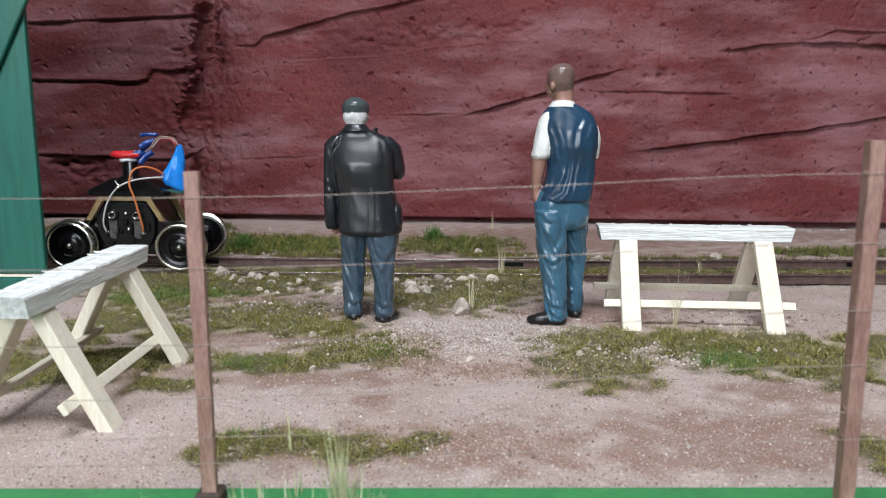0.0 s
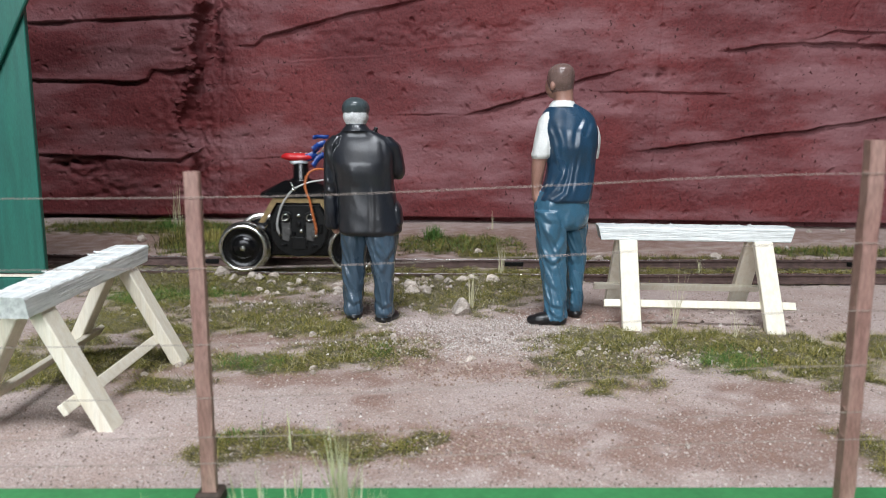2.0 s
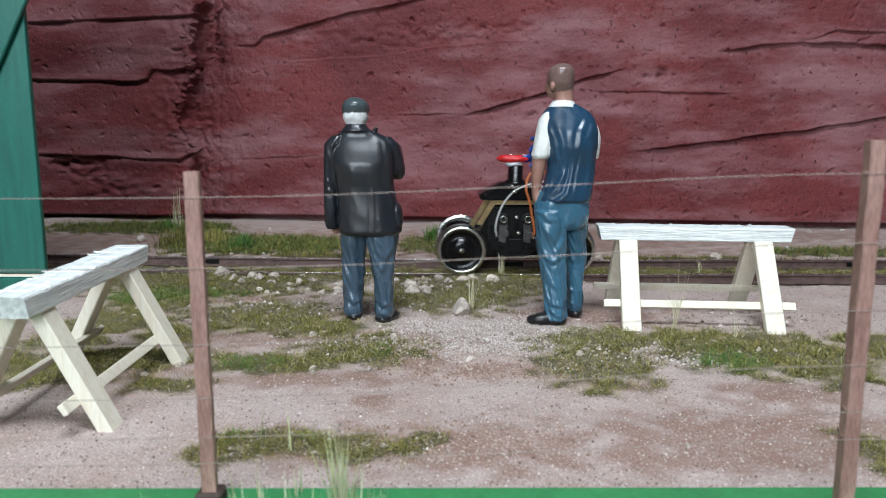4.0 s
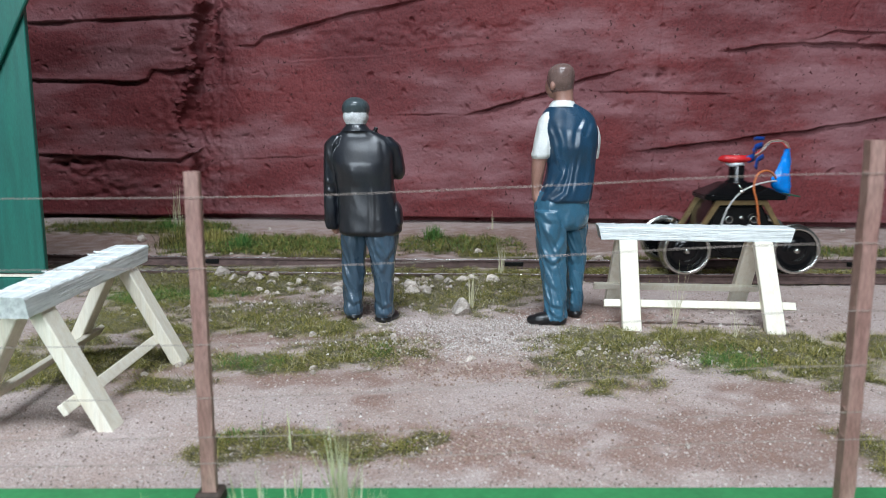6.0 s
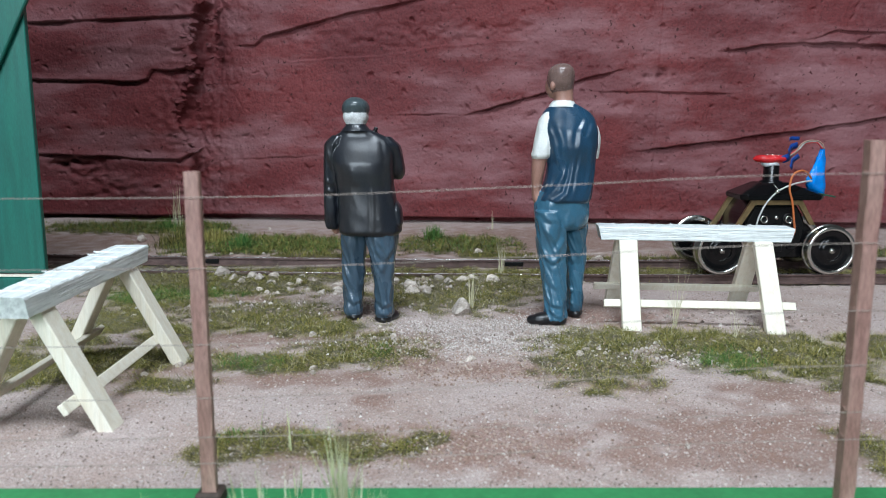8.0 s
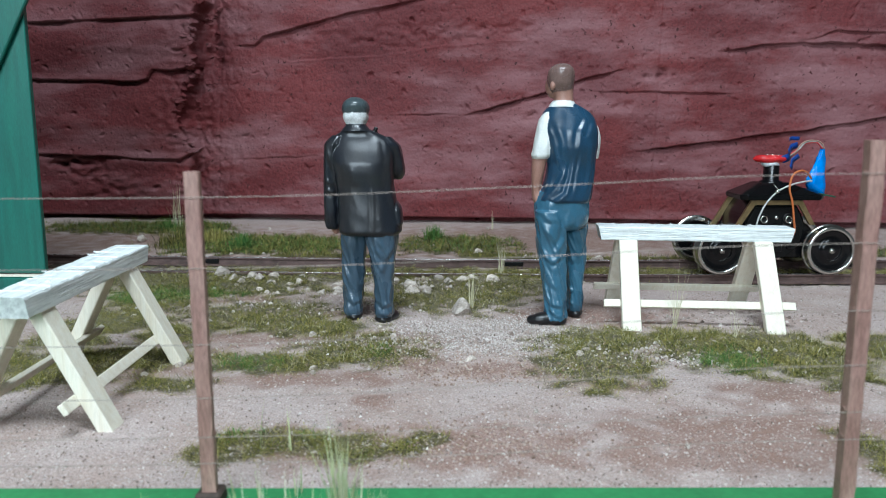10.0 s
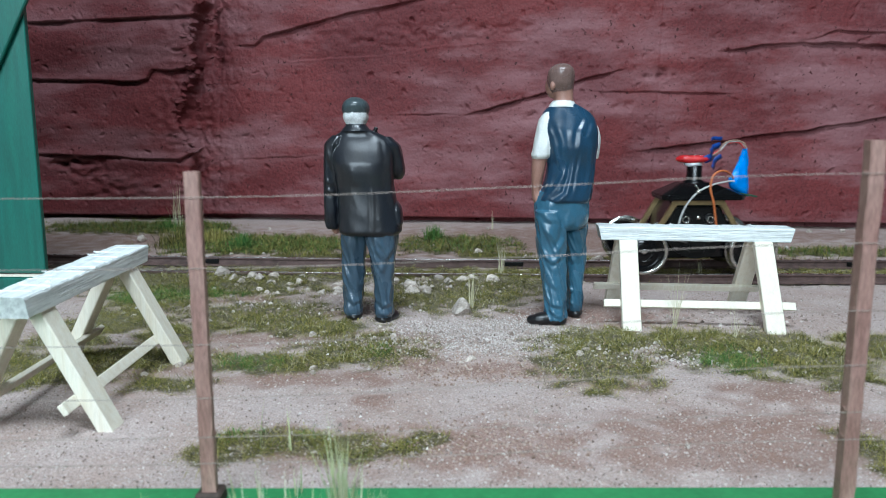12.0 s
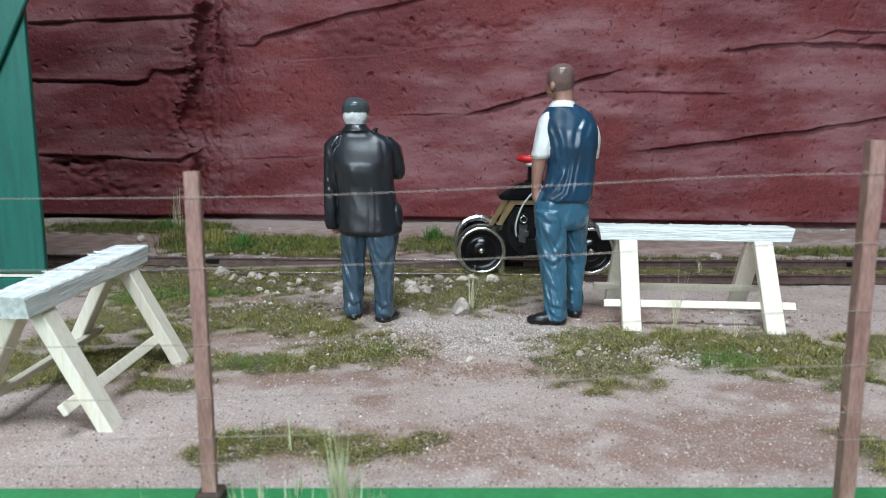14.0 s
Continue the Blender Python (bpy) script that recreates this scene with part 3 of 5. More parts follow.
# ---- sawhorses ----
def build_sawhorse(front, back, top):
    horse = tagged(new("sawhorse"), "small wooden sawhorse with a white-washed beam and pale legs", "sawhorse", "sawhorses on the ground")
    rnd = random.Random(4)
    bm = bmesh.new()
    nx = 40
    rings = []
    prof = [(-6.5, 37.4), (-6.1, 37), (6.1, 37), (6.5, 37.4), (6.5, 40), (6.5, 42.9), (6.1, 43.4), (2, 43.5), (-2, 43.5), (-6.1, 43.4), (-6.5, 42.9), (-6.5, 40)]
    for i in range(nx + 1):
        x = -45 + 90 * i / nx
        nick = rnd.random()
        ring = []
        for j, (a, b) in enumerate(prof):
            da, db = rnd.uniform(-0.1, 0.1), rnd.uniform(-0.08, 0.08)
            if nick > 0.8 and j in (5, 6, 9, 10):
                db -= rnd.uniform(0.1, 0.45)
            ring.append(bm.verts.new((x * MM, (a + da) * MM, (b + db) * MM)))
        rings.append(ring)
    k = len(prof)
    for a, b in zip(rings, rings[1:]):
        for i in range(k):
            bm.faces.new((a[i], a[(i + 1) % k], b[(i + 1) % k], b[i]))
    for r, c in ((rings[0], 1), (rings[-1], -1)):
        for v in r:
            v.co.x += c * (43.5 * MM - v.co.z) * 0.25
        bm.faces.new(r)
    part("beam", bm, M_WHITEWOOD, horse, "white-washed beam with sawn nicks")
    # slivers raised along the beam's edges
    for i in range(16):
        bm = bmesh.new()
        x = rnd.uniform(-40, 40)
        s = rnd.choice((-1, 1))
        box(bm, -2.4 * rnd.uniform(0.3, 1.0) * MM, 2.4 * MM * rnd.uniform(0.3, 1), -0.16 * MM, 0.16 * MM, -0.1 * MM, 0.3 * MM, 0.00008,
            m=pose(x * MM, (s * rnd.uniform(1, 6)) * MM, 43.4 * MM, 0, rnd.uniform(-6, 6), 90 + rnd.uniform(-10, 10)))
        part("splinter", bm, M_WHITEWOOD, horse)
    for i in range(9):
        bm = bmesh.new()
        x = -38 + 9.5 * i + rnd.uniform(-2, 2)
        y0, y1 = -6.4, rnd.uniform(1.5, 6.4)
        if rnd.random() < 0.4:
            y0, y1 = -y1, 6.4
        box(bm, -0.22 * MM, 0.22 * MM, y0 * MM, y1 * MM, -0.1 * MM, rnd.uniform(0.15, 0.4) * MM, 0.00008, m=pose(x * MM, 0, 43.42 * MM, 0, 0, rnd.uniform(-7, 7)))
        part("saw_mark", bm, M_SAWN, horse, "bright raised saw mark")
    for sx in (-1, 1):
        for sy in (-1, 1):
            foot = front if sy < 0 else back
            bm = bmesh.new()
            box(bm, -4.2 * MM, 4.2 * MM, -2.4 * MM, 2.4 * MM, 0, 1, 0.0)
            for v in bm.verts:
                t = v.co.z
                v.co.y += (foot * (1 - t) + top * t) * MM * sy
                v.co.z = (37.2 * t - 0.4 * (1 - t)) * MM
                v.co.x += sx * (31.5 * (1 - t) + 31.0 * t) * MM
            bmesh.ops.bevel(bm, geom=bm.edges[:], offset=0.00035, segments=1, affect="EDGES")
            part("leg", bm, M_PALEWOOD, horse)
    for sy in (-1, 1):
        bm = bmesh.new()
        z = 9.6
        foot = front if sy < 0 else back
        yc = (foot - (foot - top) * z / 37.2) - 3.5
        box(bm, -43 * MM, 43 * MM, -0.9 * MM, 0.9 * MM, -1.8 * MM, 1.8 * MM, 0.0002, m=pose(0, sy * yc * MM, z * MM, sy * 30, 0, 0))
        part("stretcher", bm, M_PALEWOOD, horse)
        for sx in (-1, 1):
            bm = bmesh.new()
            blob(bm, (sx * 31.3, sy * (yc + 1.4), z + 0.4), (3.6, 0.9, 2.6), 0, n=12)
            part("glue_stain", bm, M_STAIN, horse, "brown dried glue")
    return horse


horse = build_sawhorse(28.5, 28.5, 4.6)
horse.matrix_basis = pose(0.1185, -0.0715, 0, 0, 0, -4.0)
horse = build_sawhorse(22.0, 22.0, 2.9)
horse.matrix_basis = pose(-0.1230, -0.1775, 0, 0, 0, 90)


# ---- figurines, each one plain painted mesh ----
def loft(bm, rings, mi, fold=0.0, seed=0, n=28, power=2.3, calm=0.0, slant=1.0, around=1.5, along=0.1):
    """A closed body from stacked ovals (x, y, z, half width, half depth), in millimetres, with soft folds."""
    fine = []
    for (a, b) in zip(rings, rings[1:]):
        steps = max(1, int(abs(b[2] - a[2]) / 0.8))
        for s in range(steps):
            t = s / steps
            fine.append([p + (q - p) * t for p, q in zip(a, b)])
    fine.append(list(rings[-1]))
    # ease the joints between the given ovals
    for _ in range(2):
        fine = [fine[0]] + [[(p + 2 * q + r) / 4 for p, q, r in zip(u, v, w)] for u, v, w in zip(fine, fine[1:], fine[2:])] + [fine[-1]]
    made = []
    for cx, cy, cz, rx, ry in fine:
        ring = []
        for k in range(n):
            t = 2 * math.pi * k / n
            c, s = math.cos(t), math.sin(t)
            e = 2 / power
            u = math.copysign(abs(c) ** e, c)
            v = math.copysign(abs(s) ** e, s)
            f = 0.0
            if fold:
                amp = fold * (1 - calm * smooth01(rings[-1][2] + 12, rings[0][2] - 12, cz))
                a = noise.noise(Vector((c * around + seed, s * around, cz * along + 1.1 * c * slant)))
                b = noise.noise(Vector((c * around * 1.7 - seed, s * around * 1.7, cz * along * 1.8 + 1.6 * c * slant)))
                f = amp * (1.0 * noise.noise(Vector((c * 1.1 + seed, s * 1.1, cz * along))) + 1.0 * (0.5 - min(1, abs(a) * 2.6)) + 0.22 * (0.5 - min(1, abs(b) * 2.4)))
            ring.append(bm.verts.new(((cx + (rx + f) * u) * MM, (cy + (ry + f) * v) * MM, cz * MM)))
        made.append(ring)
    for a, b in zip(made, made[1:]):
        for k in range(n):
            bm.faces.new((a[k], a[(k + 1) % n], b[(k + 1) % n], b[k])).material_index = mi
    for r in (made[0], made[-1]):
        cen = bm.verts.new(sum((v.co for v in r), Vector()) / n)
        for k in range(n):
            bm.faces.new((r[k], r[(k + 1) % n], cen)).material_index = mi


def cast(bm, mats, label, folds):
    """Melts the bodies into one skin, carries the paint over and presses creases into its back.

    folds: chains of (x, z) in millimetres, each with the crease's half width and height."""
    raw = link("figurine", bm, mats)
    mod = raw.modifiers.new("skin", "REMESH")
    mod.mode, mod.voxel_size = "VOXEL", 0.00036
    bpy.context.view_layer.update()
    deps = bpy.context.evaluated_depsgraph_get()
    me = bpy.data.meshes.new_from_object(raw.evaluated_get(deps))
    raw.modifiers.clear()
    bpy.context.view_layer.update()
    bs = bmesh.new()
    bs.from_mesh(me)
    paint = []
    for f in bs.faces:
        _, _, _, i = raw.closest_point_on_mesh(f.calc_center_median())
        paint.append(raw.data.polygons[i].material_index)
    bmesh.ops.smooth_vert(bs, verts=bs.verts[:], factor=0.5, use_axis_x=True, use_axis_y=True, use_axis_z=True)
    for f, p in zip(bs.faces, paint):
        f.material_index = p
        f.smooth = True
    bs.normal_update()
    co = np.array([v.co for v in bs.verts]) * 1000
    nv = np.array([v.normal for v in bs.verts])
    push = np.zeros(len(co))
    for chain, wide, high in folds:
        best, side = np.full(len(co), 1e9), np.zeros(len(co))
        ends = np.ones(len(co))
        n = len(chain) - 1
        for i, ((x0, z0), (x1, z1)) in enumerate(zip(chain, chain[1:])):
            dx, dz = x1 - x0, z1 - z0
            t = np.clip(((co[:, 0] - x0) * dx + (co[:, 2] - z0) * dz) / (dx * dx + dz * dz), 0, 1)
            ex, ez = co[:, 0] - x0 - t * dx, co[:, 2] - z0 - t * dz
            d = np.hypot(ex, ez)
            near = d < best
            best[near] = d[near]
            side[near] = np.sign(ex * dz - ez * dx)[near]
            along = (i + t) / n
            ends[near] = np.clip(np.minimum(along, 1 - along) * 4 + 0.15, 0, 1)[near]
        u = best / (1.25 * wide)
        push += 0.55 * high * ends * (np.exp(-u ** 2) - 0.75 * np.exp(-(u - 1.7) ** 2 * 1.4) * (side > 0))
    push *= np.clip(-nv[:, 1] * 2, 0, 1)
    for v, d, m in zip(bs.verts, push, nv):
        v.co += Vector(m) * float(d) * MM
    bs.to_mesh(me)
    bs.free()
    old = raw.data
    raw.data = me
    bpy.data.meshes.remove(old)
    return tagged(raw, label, "figurine", "figurines by the track")


def build_tall_figurine():
    bm = bmesh.new()
    mats = [M_BROWNHAIR, M_SKIN, M_SHIRT, M_VEST, M_JEANS, M_SHOE]
    loft(bm, [(53.0, -81, 117.4, 2.4, 3.4), (52.8, -81, 116.7, 4.5, 6.2), (52.5, -81, 114.8, 5.8, 7.6), (52.5, -80.5, 112.2, 6.2, 8.0), (52.4, -80, 109.4, 6.1, 8.0),
              (52.7, -79.5, 106.9, 5.6, 7.2), (53.3, -79.5, 105.0, 4.9, 6.0)], 0, power=2.1)
    loft(bm, [(50.6, -77, 110.5, 4.2, 5.6), (50.2, -76.5, 107.4, 4.2, 5.4), (50.4, -76.5, 104.2, 3.6, 4.6), (51.0, -77.0, 102.4, 2.4, 3.4)], 1, power=2.1)
    blob(bm, (48.2, -85.2, 107.6), (1.1, 1.3, 2.0), 1)
    loft(bm, [(53.3, -80.6, 106.6, 4.6, 5.2), (53.9, -81, 102.2, 4.2, 4.6), (54.0, -81, 98.8, 4.8, 5.0)], 1)
    loft(bm, [(53.7, -80.7, 101.1, 4.7, 5.3), (53.4, -80.7, 100.0, 5.8, 6.0), (53.6, -80.7, 98.6, 6.3, 6.3)], 2)
    loft(bm, [(54.2, -81, 100.5, 3.8, 4.6), (54.5, -80.6, 99.0, 6.9, 5.6), (55.4, -80.4, 96.7, 10.2, 6.4), (56.2, -80.4, 93.4, 12.2, 7.5), (57.0, -81, 88.0, 12.8, 9.1), (58.0, -81.5, 80.8, 11.6, 9.3),
              (58.2, -81, 73.0, 10.8, 8.9), (57.6, -81, 65.4, 11.2, 9.0), (56.2, -81, 58.8, 12.1, 9.6), (55.4, -81, 56.2, 12.3, 9.9), (55.4, -81, 55.8, 11.0, 8.6)], 3, 0.4, 3, n=96, power=2.5, calm=0.6, slant=0.5, around=2.0, along=0.05)
    loft(bm, [(55.4, -81, 60.6, 11.6, 8.3), (54.6, -81, 55.0, 12.6, 9.0), (54.5, -81, 49.7, 12.6, 9.3), (54.5, -81, 45.0, 11.8, 8.6), (54.5, -81, 43.2, 9.0, 6.5)], 4, 0.5, 5, n=36)
    loft(bm, [(48.6, -83, 52.1, 6.4, 8.2), (49.2, -83, 44.8, 7.0, 8.4), (50.4, -83, 34.2, 6.7, 7.5), (51.2, -84, 23.6, 5.8, 6.5), (51.8, -85.5, 12.9, 5.1, 6.0), (52.1, -86.5, 5.8, 4.9, 6.2), (52.5, -87, 2.0, 5.2, 6.5), (52.5, -87, 1.6, 4.2, 5.4)], 4, 0.75, 11, n=64, slant=1.6, around=1.15, along=0.13)
    loft(bm, [(61.0, -76, 51.2, 6.6, 8.0), (61.6, -75.5, 43.8, 5.7, 8.0), (62.6, -75, 33.0, 4.6, 7.0), (62.8, -75, 22.1, 4.0, 6.0), (63.0, -75, 11.1, 3.7, 6.0), (63.0, -74, 5.3, 3.8, 6.2), (63.1, -73, 3.2, 3.6, 6.2), (63.1, -73, 2.9, 2.8, 5.0)], 4, 0.7, 17, n=64, slant=1.6, around=1.15, along=0.13)
    loft(bm, [(48.8, -80.5, 96.6, 2.8, 4.6), (47.1, -80.5, 93.4, 4.1, 5.8), (45.9, -81, 87.1, 4.3, 6.0), (44.6, -82, 80.3, 4.4, 6.0), (43.9, -82, 76.2, 4.5, 6.0), (43.9, -82, 75.6, 3.4, 4.8)], 2, 0.35, 2)
    loft(bm, [(43.8, -82.5, 78.8, 3.4, 4.0), (43.2, -82, 71.9, 3.2, 4.0), (42.8, -81, 65.5, 2.5, 3.5), (42.6, -80, 60.4, 2.0, 3.0), (43.2, -80, 56.2, 2.0, 3.0), (43.8, -80, 53.7, 1.3, 2.0)], 1, 0.12, 4)
    loft(bm, [(66.6, -74, 93.6, 1.6, 3.6), (68.4, -74, 90.4, 2.3, 4.4), (69.9, -73, 84.5, 2.7, 5.0), (70.1, -72, 76.7, 2.5, 5.0), (70.1, -72, 75.1, 1.9, 4.2)], 2, 0.3, 6)
    loft(bm, [(70.2, -70, 77.9, 1.7, 3.5), (70.4, -68, 73.7, 1.5, 3.0), (70.4, -68, 71.9, 0.8, 2.0)], 1)
    blob(bm, (47.4, -88.0, 2.2), (7.2, 4.2, 3.2), 5, 10, flat=-0.3)
    blob(bm, (42.6, -87.5, 1.6), (3.8, 3.4, 2.5), 5, 10, flat=-0.3)
    blob(bm, (52.6, -89.0, 1.8), (4.6, 4.2, 2.6), 5, 0, flat=-0.3)
    blob(bm, (62.6, -73.5, 2.2), (4.0, 6.6, 3.0), 5, 12, flat=-0.3)
    folds = [([(58.5, 77), (57, 67), (55, 60), (49, 55)], 0.9, 0.95), ([(54.5, 70), (50, 62), (45, 57)], 0.9, 0.8), ([(61.6, 78), (59.8, 69), (59, 60)], 0.7, 0.6), ([(65.6, 83), (65.5, 70), (64, 60)], 0.8, 0.5),
             ([(63.5, 93), (60.5, 87), (60, 79)], 1.0, 0.55), ([(49.5, 93), (52.5, 85), (54, 76)], 1.1, 0.5), ([(67, 92), (64, 84)], 0.9, 0.5), ([(48, 84), (52, 72)], 0.9, 0.45), ([(57, 96), (57, 84)], 1.2, 0.35),
             ([(42, 54), (47, 49), (52, 48)], 0.9, 0.5), ([(56, 50), (55, 40), (50.5, 32)], 1.0, 0.9), ([(45, 33), (50, 29.5), (54, 32)], 0.9, 0.7), ([(47, 44), (50, 38)], 1.0, 0.5), ([(46, 26), (49, 20), (53, 17)], 1.0, 0.6),
             ([(47.5, 14), (50, 10), (55, 9)], 0.8, 0.8), ([(48, 8), (52, 5), (55, 4.5)], 0.7, 0.6), ([(57, 16), (62, 13)], 0.8, 0.6), ([(57, 30), (62.5, 28)], 0.9, 0.6), ([(58, 9), (62, 7)], 0.7, 0.5), ([(61, 47), (60, 38)], 1.0, 0.5), ([(44, 92), (42, 80)], 0.9, 0.35), ([(47, 90), (46, 79)], 0.8, 0.35)]
    cast(bm, mats, "tall painted figurine in a dark blue vest and jeans, back turned", folds)


def build_capped_figurine():
    bm = bmesh.new()
    mats = [M_CAP, M_HAIR, M_SKIN, M_JACKET, M_GREYTROUSER, M_SHOE]
    loft(bm, [(-39.6, -84, 102.3, 1.8, 2.4), (-39.3, -84, 101.5, 4.6, 6.0), (-39.3, -83, 99.4, 5.9, 8.0), (-39.4, -82, 97.0, 6.4, 9.0), (-39.4, -82, 95.0, 6.0, 8.2), (-39.3, -82.6, 94.2, 4.8, 6.5)], 0, 0.12, 2, power=2.1)
    loft(bm, [(-39.4, -83.2, 96.0, 5.3, 7.0), (-39.3, -83, 93.5, 5.8, 7.3), (-39.3, -83, 91.5, 5.2, 6.5), (-39.3, -83.5, 90.0, 4.0, 5.0)], 1, 0.25, 8, n=40)
    loft(bm, [(-39.4, -80, 96.5, 5.0, 6.0), (-39.4, -79.5, 92.5, 4.6, 5.6), (-39.4, -80, 89.0, 3.4, 4.2)], 2)
    loft(bm, [(-39.4, -83, 92.5, 3.8, 4.5), (-39.6, -84, 89.0, 3.8, 4.6), (-39.2, -84, 86.5, 5.0, 5.0)], 2)
    loft(bm, [(-39.2, -84, 89.4, 3.9, 5.2), (-38.6, -83.6, 87.6, 6.4, 5.4), (-37.8, -83.0, 85.6, 11.2, 5.8), (-37.3, -83.0, 83.4, 14.0, 6.8), (-37.0, -83.4, 78.6, 14.7, 8.9), (-36.2, -84, 73.4, 13.8, 10.4), (-35.6, -84, 69.0, 13.1, 10.5), (-35.0, -84, 62.7, 12.8, 9.6),
              (-34.2, -84, 55.0, 13.3, 10.0), (-33.6, -84, 47.2, 14.0, 10.5), (-33.0, -84, 41.7, 14.4, 11.0), (-33.0, -84, 41.0, 12.6, 9.4)], 3, 0.22, 21, n=96, power=2.7, calm=0.6, slant=0.6, around=1.4, along=0.06)
    loft(bm, [(-39.3, -83.6, 90.6, 4.3, 5.2), (-39.2, -83.7, 89.4, 5.0, 6.0), (-39.0, -83.7, 87.4, 7.0, 6.6)], 3)
    loft(bm, [(-46.6, -84, 85.6, 2.8, 4.6), (-48.9, -84, 82.0, 4.4, 6.8), (-50.1, -83.5, 72.8, 4.1, 6.0), (-50.4, -83, 65.2, 3.8, 5.6), (-50.9, -82, 57.5, 3.6, 5.5), (-51.3, -81, 48.4, 3.4, 5.5), (-51.0, -80.5, 43.4, 3.4, 5.0), (-51.0, -80.5, 42.8, 2.4, 3.8)], 3, 0.45, 31, n=32)
    loft(bm, [(-50.3, -79.5, 44.2, 2.3, 3.0), (-49.7, -79.5, 41.6, 1.9, 2.5), (-49.6, -79.5, 40.3, 1.0, 1.5)], 2)
    loft(bm, [(-26.6, -82, 85.0, 2.8, 4.6), (-23.8, -81, 81.4, 4.2, 7.2), (-22.1, -78, 75.4, 3.7, 7.5), (-21.2, -76, 70.3, 3.6, 7.5), (-21.0, -75, 67.2, 3.3, 6.5), (-21.2, -75, 65.4, 2.0, 4.2)], 3, 0.4, 41, n=32)
    loft(bm, [(-21.8, -84, 55.8, 1.2, 4.2), (-21.0, -84, 53.5, 2.2, 6.3), (-20.2, -84, 46.0, 2.1, 6.3), (-20.5, -84, 44.4, 1.2, 4.4)], 3, 0.1, 2)
    loft(bm, [(-41.0, -80, 45.3, 6.2, 8.0), (-41.4, -80, 36.0, 6.1, 8.0), (-41.6, -80, 25.3, 5.4, 7.0), (-41.8, -80, 14.5, 4.7, 6.0), (-42.0, -80, 5.0, 4.4, 6.0), (-42.1, -80, 2.7, 4.4, 6.0), (-42.1, -80, 2.3, 3.4, 5.0)], 4, 0.65, 51, n=64, slant=1.4, around=1.15, along=0.11)
    loft(bm, [(-28.0, -85, 46.0, 7.4, 8.2), (-27.8, -85, 36.9, 7.0, 8.0), (-27.7, -85, 30.3, 5.8, 7.5), (-27.4, -85, 21.0, 4.7, 6.5), (-27.4, -85, 10.3, 4.3, 6.2), (-27.2, -85, 3.4, 4.6, 6.5), (-27.2, -85, 2.8, 3.6, 5.4)], 4, 0.7, 61, n=64, slant=1.4, around=1.15, along=0.11)
    blob(bm, (-41.8, -79.5, 1.8), (4.0, 7.0, 2.8), 5, 6, flat=-0.3)
    blob(bm, (-26.0, -83.5, 1.9), (4.2, 7.4, 3.0), 5, -38, flat=-0.3)
    blob(bm, (-27.2, -86.5, 1.6), (3.8, 4.4, 2.6), 5, 0, flat=-0.3)
    blob(bm, (-30.3, -85, 88.4), (1.05, 1.05, 1.05), 5)
    loft(bm, [(-30.3, -84, 88.4, 0.5, 0.5), (-29.5, -77, 84.0, 0.45, 0.45), (-28.0, -75, 80.0, 0.45, 0.45)], 5, n=8)
    folds = [([(-51, 77), (-48.5, 70), (-47, 62)], 0.9, 0.7), ([(-47, 62), (-46.3, 52), (-46, 41)], 0.8, 0.6), ([(-53, 61.5), (-48.5, 60)], 0.9, 0.8), ([(-53, 66), (-49, 64)], 0.8, 0.45),
             ([(-31.6, 66), (-31, 54), (-31.2, 41)], 0.7, 0.35), ([(-23.5, 72), (-24, 62), (-22, 52)], 0.9, 0.6), ([(-41, 72), (-38, 63)], 1.4, 0.35), ([(-29, 50), (-26, 45)], 1.2, 0.35), ([(-26, 84), (-24, 76), (-25, 70)], 0.9, 0.5),
             ([(-31, 36), (-26, 31), (-22, 37)], 1.0, 0.8), ([(-32, 27), (-30, 22), (-30, 16)], 1.0, 0.7), ([(-26, 30), (-28, 24)], 0.9, 0.5), ([(-30.5, 12), (-27, 9), (-23, 10)], 0.9, 0.7), ([(-30, 6), (-26, 4.5), (-23, 6)], 0.8, 0.6),
             ([(-42, 36), (-40, 22), (-41, 8)], 1.0, 0.5), ([(-45, 12), (-41, 9), (-37, 11)], 0.8, 0.5), ([(-45, 24), (-42, 20)], 0.9, 0.4), ([(-44, 98), (-39, 99.3), (-34, 98)], 0.9, 0.3)]
    cast(bm, mats, "painted figurine in a black jacket and grey flat cap, back turned", folds)


build_tall_figurine()
build_capped_figurine()


# ---- the motor truck on the rails ----
def slab(bm, pts, y0, y1, bevel=0.0):
    """A plate with the outline pts (x, z) in millimetres, between two depths."""
    a = [bm.verts.new((x * MM, y0 * MM, z * MM)) for x, z in pts]
    b = [bm.verts.new((x * MM, y1 * MM, z * MM)) for x, z in pts]
    k = len(pts)
    fs = [bm.faces.new(a), bm.faces.new(b[::-1])]
    for i in range(k):
        fs.append(bm.faces.new((a[i], b[i], b[(i + 1) % k], a[(i + 1) % k])))
    if bevel:
        es = list({e for f in fs for e in f.edges})
        bmesh.ops.bevel(bm, geom=es, offset=bevel * MM, segments=2, affect="EDGES")


WHEEL_R = 0.0139
BASE = 0.0312  # half the wheelbase


